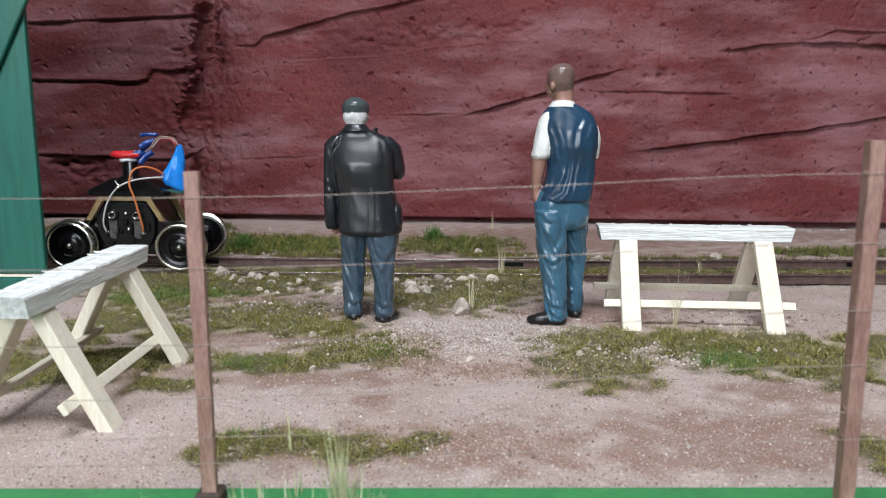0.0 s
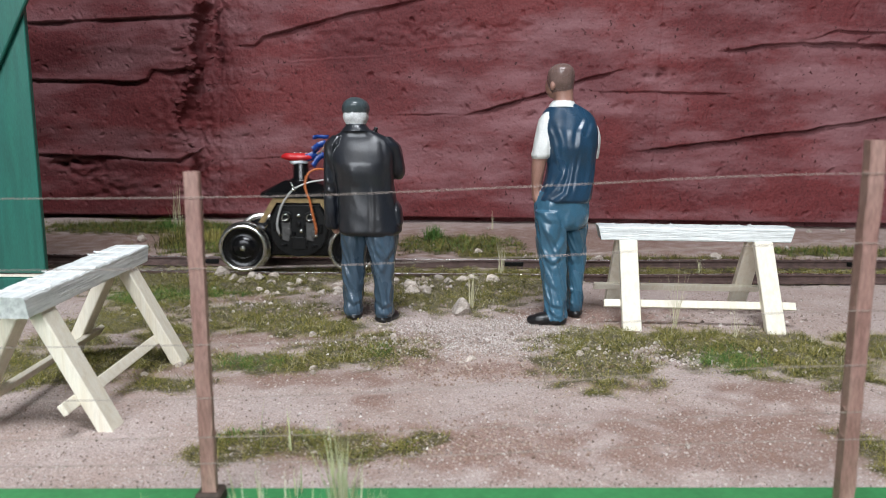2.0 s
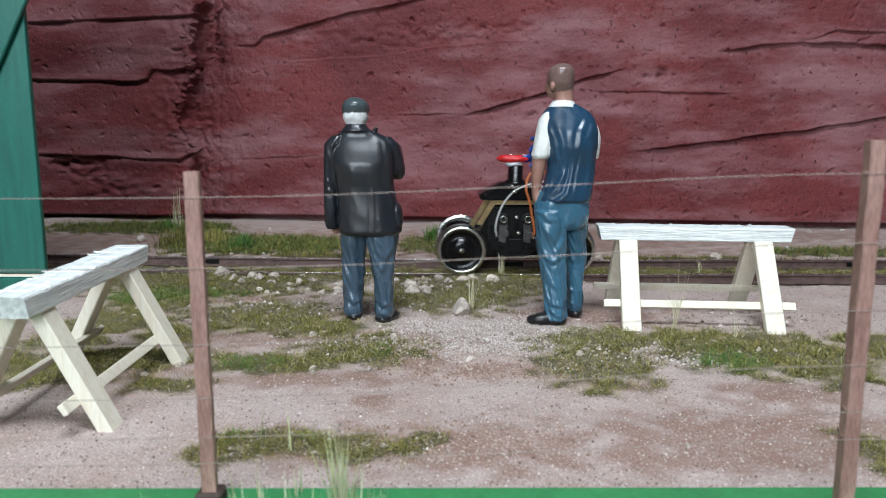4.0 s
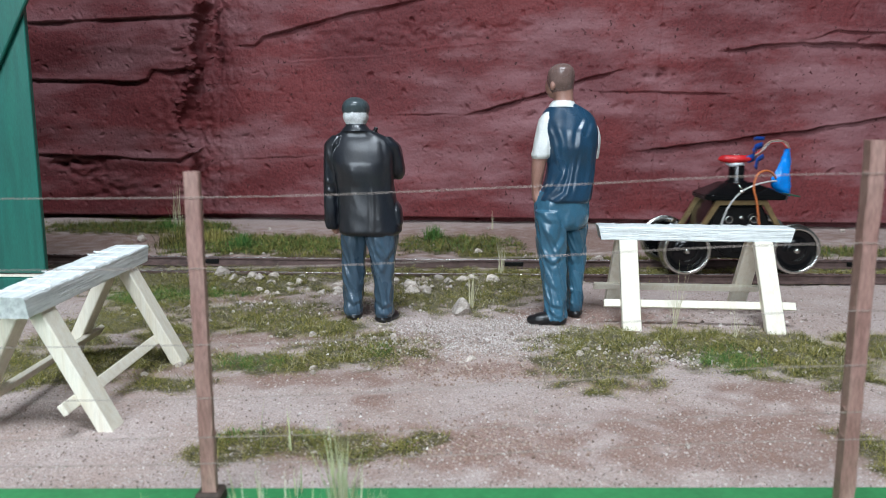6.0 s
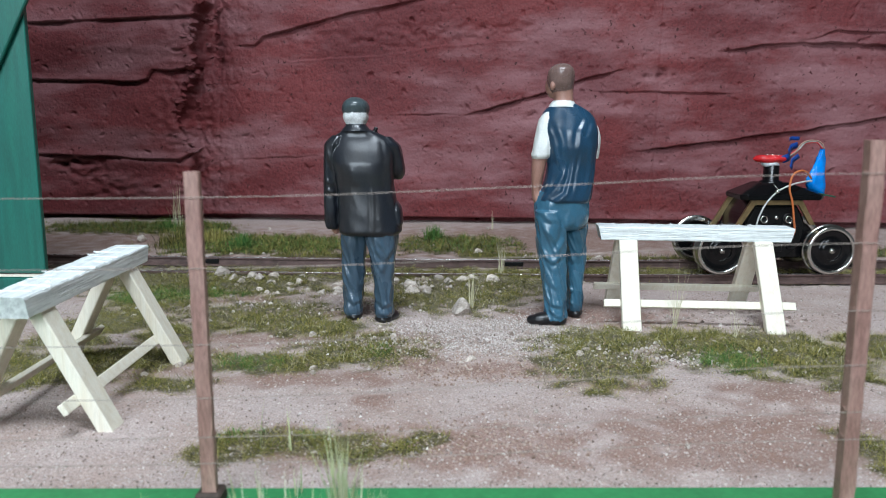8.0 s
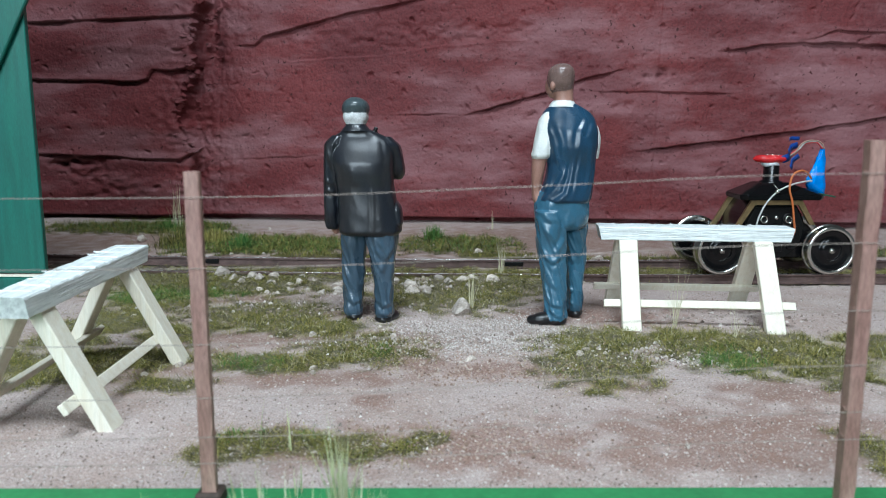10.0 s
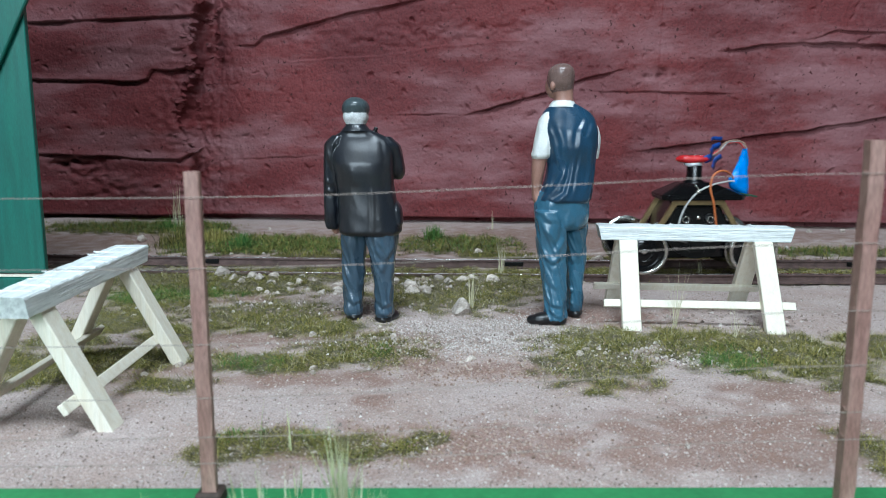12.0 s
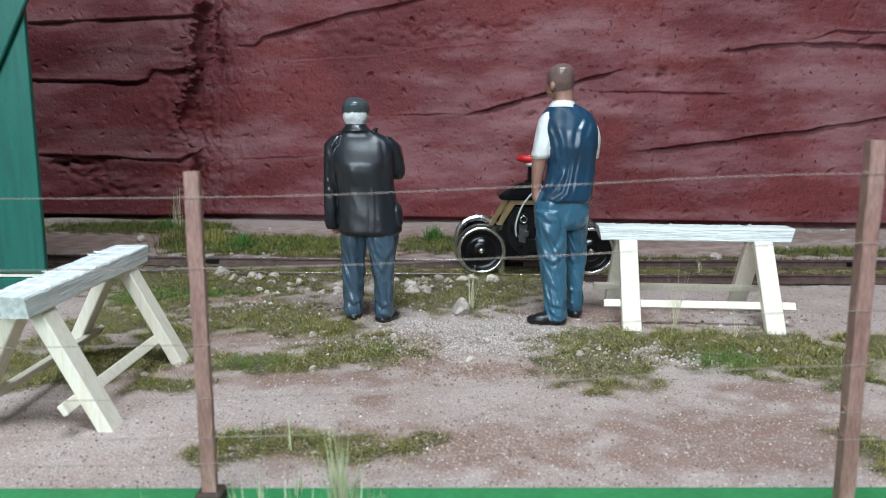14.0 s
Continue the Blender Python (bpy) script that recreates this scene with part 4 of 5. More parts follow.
def build_truck():
    """Origin on the rail heads, midway between the axles; the gauge runs from y 0 to 45 mm."""
    truck = tagged(new("motor_truck"), "bare black four-wheeled motor truck with taped wires and brass frame", "model locomotive")
    ahead = {"top_cover": -10, "chimney_tube": -10, "putty": -10, "red_wrap": -10, "solder_bead": -10, "blue_bag": -9, "circuit_board": -9, "tape_flag": -10,
             "motor_cover": -3.5, "brush_holder": -3.5, "contact_plate": -3.5, "screw": -3.5, "terminal_block": -3.5, "brush_spring": -3.5, "guide_rib": -3.5, "contact_clip": -3.5, "housing_lug": -3.5}

    def P(name, bm, m, label="", smooth=False):
        dy = -10 if label.startswith("thin") else ahead.get(name, 0)
        bmesh.ops.translate(bm, vec=(0, dy * MM, 0), verts=bm.verts[:])
        return part(name, bm, m, truck, label, smooth)

    # gearbox body
    bm = bmesh.new()
    slab(bm, [(-26, 9), (26, 9), (26, 17), (20, 22), (17, 33), (12, 41), (-12, 41), (-17, 33), (-20, 22), (-26, 17)], 5, 36, 0.8)
    P("gearbox", bm, M_BLACK, "glossy black gearbox")
    bm = bmesh.new()
    arc = [(16 * math.cos(radians(a)), 23 + 14.5 * math.sin(radians(a))) for a in range(180, 361, 15)]
    slab(bm, arc + [(16, 30), (12, 38), (-12, 38), (-16, 30)], 5.5, 9.5, 0.5)
    P("motor_cover", bm, M_BLACKM)
    bm = bmesh.new()
    box(bm, -0.030, 0.030, 0.010, 0.036, 0.0075, 0.0105, 0.0008)
    P("base_plate", bm, M_BLACK)
    # brush holders, screws and contact plates
    for x in (-7.2, 6.8):
        bm = bmesh.new()
        turned(bm, [(5.8 * MM, 3.3 * MM), (4.2 * MM, 3.3 * MM), (3.9 * MM, 3.0 * MM), (3.9 * MM, 2.0 * MM), (4.8 * MM, 1.8 * MM), (4.8 * MM, 0.3 * MM)], 24, at=(x * MM, 0, 31.5 * MM))
        P("brush_holder", bm, M_BLACKM, "", True)
        bm = bmesh.new()
        slab(bm, [(x - 2.3, 18.5), (x + 1.4, 17.5), (x + 2.0, 22), (x + 2.4, 29.5), (x + 1.2, 31), (x - 1.4, 31), (x - 2.4, 29)], 4.6, 5.8, 0.3)
        P("contact_plate", bm, mat_plate)
    for x, z in ((0.2, 32.5), (-10.5, 21.5), (9.8, 21), (1.5, 23.5)):
        bm = bmesh.new()
        turned(bm, [(5.8 * MM, 1.2 * MM), (4.4 * MM, 1.2 * MM), (4.0 * MM, 0.8 * MM), (3.9 * MM, 0.2 * MM)], 14, at=(x * MM, 0, z * MM))
        P("screw", bm, M_STEEL, "", True)
    bm = bmesh.new()
    box(bm, -4 * MM, 4.5 * MM, 4.4 * MM, 6 * MM, 12.5 * MM, 20 * MM, 0.0004)
    P("terminal_block", bm, M_BLACKM)
    # springs, ribs and clips round the brush holders
    for x in (-7.2, 6.8):
        bm = bmesh.new()
        cable(bm, [Vector((x + 1.9 * math.cos(a * 1.1), 4.0 - 0.12 * a, 31.5 + 1.9 * math.sin(a * 1.1))) * MM for a in range(12)], 0.28 * MM, 6, 3)
        P("brush_spring", bm, M_STEEL, "coiled steel spring", True)
        bm = bmesh.new()
        box(bm, (x - 3.6) * MM, (x - 2.8) * MM, 3.6 * MM, 5.8 * MM, 19 * MM, 27 * MM, 0.0002)
        P("guide_rib", bm, M_BLACK)
        bm = bmesh.new()
        box(bm, (x - 1.2) * MM, (x + 1.4) * MM, 3.4 * MM, 4.8 * MM, 21 * MM, 24.5 * MM, 0.0003, m=pose(0, 0, 0, 0, 4, 0))
        P("contact_clip", bm, mat_plate)
    for x, z, w, h in ((-13, 26, 2.4, 5.0), (12.6, 25, 2.2, 5.6), (0, 27.5, 2.6, 3.2), (-2.6, 22, 1.6, 2.4), (3.4, 21.5, 1.4, 2.0), (-8.5, 15.5, 3.2, 1.6), (9, 15, 3.0, 1.6)):
        bm = bmesh.new()
        box(bm, (x - w / 2) * MM, (x + w / 2) * MM, 3.9 * MM, 6.0 * MM, (z - h / 2) * MM, (z + h / 2) * MM, 0.0004, seg=2)
        P("housing_lug", bm, M_BLACK)
    # brass straps front and back
    for y0, y1, foot in ((0.8, 3.0, 28.2), (34.5, 36.7, 20.0)):
        bm = bmesh.new()
        wide = 14 + (43.2 - foot) * 0.573
        outer = [(-wide, foot), (-14, 43.2), (14, 43.2), (wide, foot)]
        inner = [(wide - 3.2, foot), (12.5, 40.0), (-12.5, 40.0), (3.2 - wide, foot)]
        slab(bm, outer + inner, y0, y1, 0.25)
        P("brass_strap", bm, M_BRASS, "dull brass frame strap")
    # hipped black top
    bm = bmesh.new()
    lower = [bm.verts.new((x * MM, y * MM, 42.6 * MM)) for x, y in ((-21, 11), (-18, 8), (23, 8), (26, 11), (26, 34), (23, 37), (-18, 37), (-21, 34))]
    mid = [bm.verts.new((v.co.x * 1.02, v.co.y, 45.4 * MM)) for v in lower]
    top = [bm.verts.new((x * MM, y * MM, 52 * MM)) for x, y in ((-9, 18), (-8, 16), (8, 16), (9, 18), (9, 27), (8, 29), (-8, 29), (-9, 27))]
    for a, b in ((lower, mid), (mid, top)):
        for i in range(8):
            bm.faces.new((a[i], a[(i + 1) % 8], b[(i + 1) % 8], b[i]))
    bm.faces.new(lower)
    bm.faces.new(top)
    bmesh.ops.bevel(bm, geom=bm.edges[:], offset=0.0005, segments=2, affect="EDGES")
    P("top_cover", bm, M_BLACK, "glossy black hipped cover")
    bm = bmesh.new()
    turned(bm, [(49.5 * MM, 7.2 * MM), (52.4 * MM, 6.4 * MM), (53.2 * MM, 4.5 * MM), (61.4 * MM, 4.3 * MM), (61.8 * MM, 3.2 * MM)], 28, "Z", (0, 22 * MM, 0))
    P("chimney_tube", bm, M_BLACK, "", True)
    # taped bundle on the tube
    bm = bmesh.new()
    blob(bm, (-1.0, 22, 62.2), (5.2, 4.6, 1.7), 0, 0)
    for v in bm.verts:
        v.co += Vector((0, 0, 0.0008 * noise.noise(v.co * 300)))
    P("putty", bm, M_WHITE, "white putty", True)
    bm = bmesh.new()
    blob(bm, (-0.8, 22, 65.3), (10.3, 5.2, 3.3), 0, 4, n=32)
    for v in bm.verts:
        v.co += Vector((0.0006 * noise.noise(v.co * 260), 0.0006 * noise.noise(v.co * 200 + Vector((3, 1, 0))), 0.0012 * noise.noise(v.co * 220)))
        v.co.z = max(63.2 * MM, min(v.co.z, 67.5 * MM))
    P("red_wrap", bm, M_RED, "glossy red shrink wrap", True)
    for s in range(3):
        bm = bmesh.new()
        blob(bm, (-3 + 3.2 * s, 21 + s % 2, 67.5), (1.1, 0.9, 0.5), 0, n=10)
        P("solder_bead", bm, M_STEEL, "", True)
    # blue bag
    bm = bmesh.new()
    rows = [(71.6, 28.9, 0.9, 0.9), (70, 28.8, 1.6, 1.5), (66, 28.4, 2.8, 2.2), (60, 27.2, 4.4, 3.0), (55, 25.9, 5.9, 3.6), (50, 25.2, 7.0, 4.1), (47, 25.4, 7.0, 4.0), (45.8, 26.2, 6.0, 3.0)]
    loft(bm, [(x, 20, z, a, b) for z, x, a, b in rows], 0, 1.0, 5, n=30)
    for v in bm.verts:  # the lower edge hangs askew
        v.co.z -= (v.co.x - 0.0265) * 0.45 * smooth01(0.06, 0.046, v.co.z)
    bmesh.ops.transform(bm, matrix=Matrix.Translation((0.0265, 0.02, 0)) @ pose(0, 0, 0, 0, 0, 23) @ Matrix.Diagonal((1, 0.68, 1, 1)) @ Matrix.Translation((-0.0265, -0.02, 0)), verts=bm.verts[:])
    P("blue_bag", bm, M_BLUE, "bright blue taped bundle", True)
    bm = bmesh.new()
    slab(bm, [(18, 46.6), (33, 43.8), (33, 44.8), (18, 47.4)], 10, 30, 0.2)
    P("circuit_board", bm, mat_pcb, "dark green circuit board")
    bm = bmesh.new()
    slab(bm, [(22, 22), (24.2, 22), (27, 44), (24.8, 44)], 34, 36, 0.2)
    P("rear_stay", bm, M_BRASS)
    # tape flags
    for c, (w, h), a in (((8.2, 20, 66.8), (9.5, 4.6), 25), ((10.6, 18, 64.0), (10, 3.2), 42), ((10.6, 21, 71.6), (9.5, 3.6), 24), ((11.6, 22, 76.8), (10.0, 2.2), 3)):
        bm = bmesh.new()
        rr = []
        for i in range(9):
            u = (i / 8 - 0.5) * w
            dz = 0.7 * math.sin(i * 0.8 + c[0])
            rr.append([bm.verts.new((u * MM, (dy + dz) * MM, v * h * MM + 0.3 * dz * MM)) for dy, v in ((-0.15, -0.5), (-0.15, 0.5), (0.15, 0.5), (0.15, -0.5))])
        for p, q in zip(rr, rr[1:]):
            for k in range(4):
                bm.faces.new((p[k], p[(k + 1) % 4], q[(k + 1) % 4], q[k]))
        bm.faces.new(rr[0])
        bm.faces.new(rr[-1])
        bmesh.ops.transform(bm, matrix=pose(c[0] * MM, c[1] * MM, c[2] * MM, 0, 0, 34) @ pose(0, 0, 0, 0, -a, 0), verts=bm.verts[:])
        P("tape_flag", bm, M_DKBLUE, "dark blue tape flag", True)
    # wires
    def wire(pts, r, m, label):
        bm = bmesh.new()
        cable(bm, [Vector(p) * MM for p in pts], r * MM)
        P("wire", bm, m, label, True)
    wire([(28.6, 20, 71.2), (27, 20, 74.2), (23.5, 20, 75.7), (18.5, 20, 75.5), (15, 20.5, 73.2), (12.5, 20.5, 69.2), (8, 21, 66.4)], 0.42, M_GREYWIRE, "thin brown wire")
    wire([(28.8, 20.5, 71.2), (26.5, 20.8, 73.6), (23, 20.6, 75.0), (18, 20.8, 74.6), (14, 21, 70.2), (8.5, 21.4, 65.8)], 0.42, M_WHITEWIRE, "thin pale wire")
    wire([(27.6, 20, 71.2), (24, 20.4, 74.6), (18, 21.5, 73.7), (13, 22, 69.7), (7.5, 22, 66.6)], 0.4, M_REDWIRE, "thin red wire")
    wire([(21, 7, 54.5), (17.5, 4, 57.5), (12, 0.5, 59.2), (6.6, -1.5, 56.8), (4.8, -2.5, 49.5), (7, -2.2, 42), (8.8, -1.5, 33), (10.3, -0.6, 25), (9.5, 1.0, 21.5)], 0.62, M_ORANGE, "orange wire looped down to the motor")
    wire([(21, 6, 53), (14, 1.5, 52.8), (6, -1.8, 51.4), (-2, -2.4, 47.5), (-8, -1.8, 40), (-11, -1.2, 32), (-11.8, -0.6, 26), (-10.8, 1.0, 21.5)], 0.5, M_WHITEWIRE, "white wire looped down to the motor")
    wire([(-1, -2.2, 48.6), (-2.6, -2, 50.2), (-3.6, -1, 51.6)], 0.4, M_STEEL, "clipped wire end")
    bm = bmesh.new()
    blob(bm, (-1.8, -2.4, 47.6), (1.5, 1.2, 1.1), 0, n=12)
    P("solder_joint", bm, M_STEEL, "", True)
    # axles
    for s in (-1, 1):
        bm = bmesh.new()
        turned(bm, [(-4 * MM, 1.5 * MM), (49 * MM, 1.5 * MM)], 16, "Y", (s * BASE, 0, WHEEL_R))
        P("axle", bm, M_STEEL, "", True)
        bm = bmesh.new()
        box(bm, s * BASE - 6 * MM, s * BASE + 6 * MM, 7 * MM, 38 * MM, 8 * MM, 20 * MM, 0.001)
        P("axle_box", bm, M_BLACK)
    # wheels: tyre with its flange, spun disc and hub cap
    wheels = []
    R = WHEEL_R / MM
    for s in (-1, 1):
        for side in (1, -1):  # 1: the face towards the camera
            yo = 0 if side == 1 else 45
            bm = bmesh.new()
            turned(bm, [(a * side * MM, r * MM) for a, r in ((-2.6, 11.6), (-3.4, 11.9), (-3.6, 12.5), (-3.4, R - 0.6), (-3.0, R - 0.1), (1.0, R + 0.1), (1.3, R + 0.4), (1.7, R + 0.9), (2.2, R + 1.0), (2.5, R + 0.7), (2.5, 11.2), (2.4, 11.0), (-2.6, 11.6))], 56, caps=False)
            w = part("wheel", bm, M_STEEL, truck, "bright nickel tyre", True)
            bm = bmesh.new()
            turned(bm, [(a * side * MM, r * MM) for a, r in ((-1.6, 11.65), (-1.8, 11.0), (-1.2, 9.8), (-0.9, 7.2), (-1.6, 6.0), (-2.4, 5.2), (-2.7, 4.4), (-3.0, 2.2), (-3.0, 0.2))], 48, caps=False)
            turned(bm, [(a * side * MM, r * MM) for a, r in ((2.2, 11.4), (1.6, 9), (1.6, 4), (2.6, 3), (2.6, 0.2))], 48, caps=False)
            part("wheel_disc", bm, M_BLACK, w, "black plastic wheel centre", True)
            bm = bmesh.new()
            turned(bm, [(a * side * MM, r * MM) for a, r in ((-2.4, 1.5), (-3.7, 1.5), (-4.0, 1.2), (-4.0, 0.9), (-3.75, 0.8), (-3.7, 0.1))], 20)
            part("axle_end", bm, M_STEEL, w, "", True)
            w.location = (s * BASE, yo * MM, WHEEL_R)
            wheels.append((w, s * BASE, yo * MM))
    return truck, wheels


mat_plate = mat("dark_steel_plate", (0.10, 0.098, 0.095), 0.38, metal=0.7, vary=0.15, scale=300)
mat_pcb = mat("circuit_green", (0.02, 0.07, 0.04), 0.4, vary=0.1)
TRUCK, WHEELS = build_truck()


# ---- fence at the layout's edge ----
LEFT_Z = [75.4, 59.2, 41.2, 28.2, 18.5, 11.9]
RIGHT_Z = [82.2, 67.4, 52.6, 40.3, 29.5, 23.1]


def build_post(x, y, h, zs, z0, w=3.6, lean=0.0):
    post = tagged(new("fence_post"), "slim brown wooden fence post in a dark socket", "fence post", "fence posts along the edge")
    bm = bmesh.new()
    rnd = random.Random(int(h * 1e4))
    prof = [(-w / 2, -1.6), (w / 2, -1.6), (w / 2, 0.6), (w / 2 - 1.0, 1.8), (-w / 2, 1.8)]
    rings = []
    for i in range(24):
        z = h * i / 23
        rings.append([bm.verts.new((a * MM + rnd.uniform(-0.1, 0.1) * MM, b * MM + rnd.uniform(-0.1, 0.1) * MM, z)) for a, b in prof])
    for p, q in zip(rings, rings[1:]):
        for k in range(5):
            bm.faces.new((p[k], p[(k + 1) % 5], q[(k + 1) % 5], q[k]))
    bm.faces.new(rings[0])
    bm.faces.new(rings[-1])
    bmesh.ops.bevel(bm, geom=[e for e in bm.edges if abs(e.verts[0].co.z - e.verts[1].co.z) > 0.001], offset=0.0003, segments=1, affect="EDGES")
    part("shaft", bm, M_POST, post)
    bm = bmesh.new()
    box(bm, -w / 2 * MM - 0.0014, w / 2 * MM + 0.0014, -0.0030, 0.0032, 0, 0.0035, 0.0006)
    part("socket", bm, M_SLEEPER, post, "dark brown socket")
    # a small white drop low on the front of the right-hand posts
    if x > 0.05:
        bm = bmesh.new()
        blob(bm, (-w / 2 + 0.4, -1.7, 4.2), (0.9, 0.6, 1.4), 0, n=10)
        part("white_drop", bm, M_WHITE, post, "small white drop")
    for z in zs:
        bm = bmesh.new()
        turned(bm, [(-0.00035, w * 0.5 * MM + 0.0003), (0.00035, w * 0.5 * MM + 0.0003)], 16, "Z")
        bmesh.ops.scale(bm, vec=(1, 0.85, 1), verts=bm.verts[:])
        bmesh.ops.translate(bm, vec=(0, 0, z * MM - z0), verts=bm.verts[:])
        part("wire_tie", bm, M_POST, post)
    post.matrix_basis = pose(x, y, z0, 0, lean, 0)


build_post(-0.0562, -0.256, 0.0805, LEFT_Z, 0.0005, 3.5, -0.35)
build_post(0.0922, -0.266, 0.0885, RIGHT_Z, 0.0005, 3.4, -0.5)
build_post(-0.222, -0.262, 0.0805, LEFT_Z, 0.0005)
build_post(0.245, -0.264, 0.0885, RIGHT_Z, 0.0005)
for zl, zr in zip(LEFT_Z, RIGHT_Z):
    bm = bmesh.new()
    pts = [(-0.222, -0.2645, zl * MM - 0.0006), (-0.0562, -0.2587, zl * MM), (0.018, -0.2635, (zl + zr) / 2 * MM - 0.0002), (0.0915, -0.2687, zr * MM), (0.245, -0.2665, zr * MM)]
    cable(bm, pts, 0.00010, 6, 6)
    tagged(link("fence_wire", bm, M_WIRE), "thin brownish fence wire strung between the posts", "wire", "wires of the fence")


# ---- stones and gravel ----
def stone_mesh(seed):
    rnd = random.Random(seed)
    bm = bmesh.new()
    bmesh.ops.create_icosphere(bm, subdivisions=2, radius=1)
    for v in bm.verts:
        v.co *= 1 + 0.35 * noise.noise(v.co * 1.3 + Vector((seed * 7, 0, 0))) + 0.15 * noise.noise(v.co * 3.1 + Vector((seed, 3, 0)))
    for _ in range(12):  # cleft faces
        d = Vector((rnd.uniform(-1, 1), rnd.uniform(-1, 1), rnd.uniform(-0.3, 1))).normalized()
        for v in bm.verts:
            k = v.co.dot(d) - 0.52
            if k > 0:
                v.co -= d * k
    me = bpy.data.meshes.new("stone")
    bm.to_mesh(me)
    bm.free()
    me.materials.append(M_STONE)
    return me


STONES = [stone_mesh(s) for s in range(7)]
BIG = [(10, -68, 6.0), (-131, 2, 4.6), (-88, 9, 3.6), (-109, -5, 3.4), (-100, 3, 3.0), (-19, -18, 4.6), (-10, -21, 3.2), (-65, -27, 2.0), (-58, -23, 2.6), (24, 89, 3.4),
       (-21, -112, 2.0), (-57, -108, 2.0), (-49, -152, 1.6), (11, -142, 2.0), (55, -135, 2.0), (103, 63, 3.6), (108, 40, 4.0), (30, -196, 1.0), (-100, -150, 1.8), (-29, -95, 1.6)]
BIG += [(-89, -30, 1.8), (-3, 14, 2.6), (108, -74, 1.4), (231, 12, 2.0), (182, 70, 4.5), (28, -114, 1.0), (71, -221, 1.0), (102, -122, 1.2), (-17, -222, 1.1), (-36, -226, 1.0),
        (-225, 130, 5.0), (335, 200, 3.0), (306, 200, 2.6), (95, 215, 3.0), (-120, -2, 3.2), (-140, -12, 2.6), (30, -12, 2.2)]
BIG += [(55, -133, 1.5), (59, -130, 1.7), (82, -127, 1.0), (103, -122, 1.0), (116, -115, 0.8), (104, -94, 0.9), (101, -140, 0.8), (104, -137, 0.7), (61, -183, 0.8), (30, -196, 0.8), (71, -222, 0.9), (58, -158, 0.6), (71, -153, 0.6), (136, -156, 0.7), (106, -106, 0.7), (72, -135, 0.8), (89, -116, 0.7), (52, -128, 0.8), (52, -117, 0.6)]
BIG += [(-127, -3, 4.4), (-103, -10, 3.6), (-96, -4, 3.0), (-87, 4, 4.2), (-57, -30, 3.0), (-66, -30, 2.2), (-17, -24, 4.6), (-9, -28, 3.4), (-3, -8, 3.2), (3, -12, 2.6), (27, -10, 3.2),
        (-80, -14, 2.2), (-113, -12, 2.4), (-118, -8, 2.6), (-48, -157, 1.3), (-28, -99, 1.5), (-74, -112, 1.1), (-110, -160, 1.3), (-21, -117, 1.6), (-42, -112, 1.0), (-36, -122, 1.2), (16, -8, 2.0)]
rs = random.Random(12)
for i in range(30):
    BIG.append((rs.uniform(-230, 250), rs.choice((-16, -12, 62, 75, 120, 200)) + rs.uniform(-7, 7), rs.uniform(1.2, 2.6)))
for i in range(34):
    BIG.append((rs.gauss(-70, 45), rs.gauss(-16, 7), rs.uniform(0.9, 2.2)))
for i in range(18):
    BIG.append((rs.uniform(-100, 150), rs.gauss(-130, 22), rs.uniform(0.5, 1.1)))
for i, (x, y, r) in enumerate(BIG):
    ob = new("stone", STONES[i % 7])
    gz = ground_z(x * MM, y * MM)
    ob.matrix_basis = Matrix.Translation((x * MM, y * MM, gz + r * 0.45 * MM)) @ pose(0, 0, 0, rs.uniform(-20, 20), rs.uniform(-20, 20), rs.uniform(0, 360)) @ Matrix.Diagonal((r * rs.uniform(1.2, 1.75) * MM, r * 1.1 * MM, r * rs.uniform(0.7, 1.0) * MM, 1))
    tagged(ob, "pale broken stone lying on the sandy ground", "stone", "stones beside the track")


def gravel(name, n, patches, r0, r1, m, label, seed, everywhere=False):
    rng = np.random.default_rng(seed)
    base = np.array([(1, 0, 0), (-1, 0, 0), (0, 1, 0), (0, -1, 0), (0, 0, 1), (0, 0, -1)], float)
    tri = np.array([(0, 2, 4), (2, 1, 4), (1, 3, 4), (3, 0, 4), (2, 0, 5), (1, 2, 5), (3, 1, 5), (0, 3, 5)])
    V, Fc = [], []
    k = 0
    while k < n:
        if everywhere:
            x, y = rng.uniform(-0.24, 0.26), -0.246 + 0.3 * rng.random() ** 1.4
        else:
            cx, cy, rx, ry = patches[rng.integers(len(patches))]
            x, y = (cx + rng.normal() * rx * 0.62) * MM, (cy + rng.normal() * ry * 0.62) * MM
        if y < -0.246 or y > 0.24 or abs(y) < 0.004 or abs(y - 0.045) < 0.004:
            continue
        r = (r0 + (r1 - r0) * rng.random() ** (2.2 if everywhere else 3)) * MM
        z = ground_z(x, y) + r * 0.3
        pts = base * (r * rng.uniform(0.6, 1.2, (6, 1)))
        a = rng.uniform(0, 6.28)
        b = rng.uniform(-0.6, 0.6)
        ca, sa, cb, sb = math.cos(a), math.sin(a), math.cos(b), math.sin(b)
        pts = pts @ np.array([(ca, sa, 0), (-sa, ca, 0), (0, 0, 1)]) @ np.array([(1, 0, 0), (0, cb, sb), (0, -sb, cb)])
        V.append(pts + (x, y, z))
        Fc.append(tri + 6 * k)
        k += 1
    me = bpy.data.meshes.new(name)
    me.from_pydata(np.concatenate(V).tolist(), [], np.concatenate(Fc).tolist())
    me.materials.append(m)
    tagged(new(name, me), label, "gravel", kind="stuff")


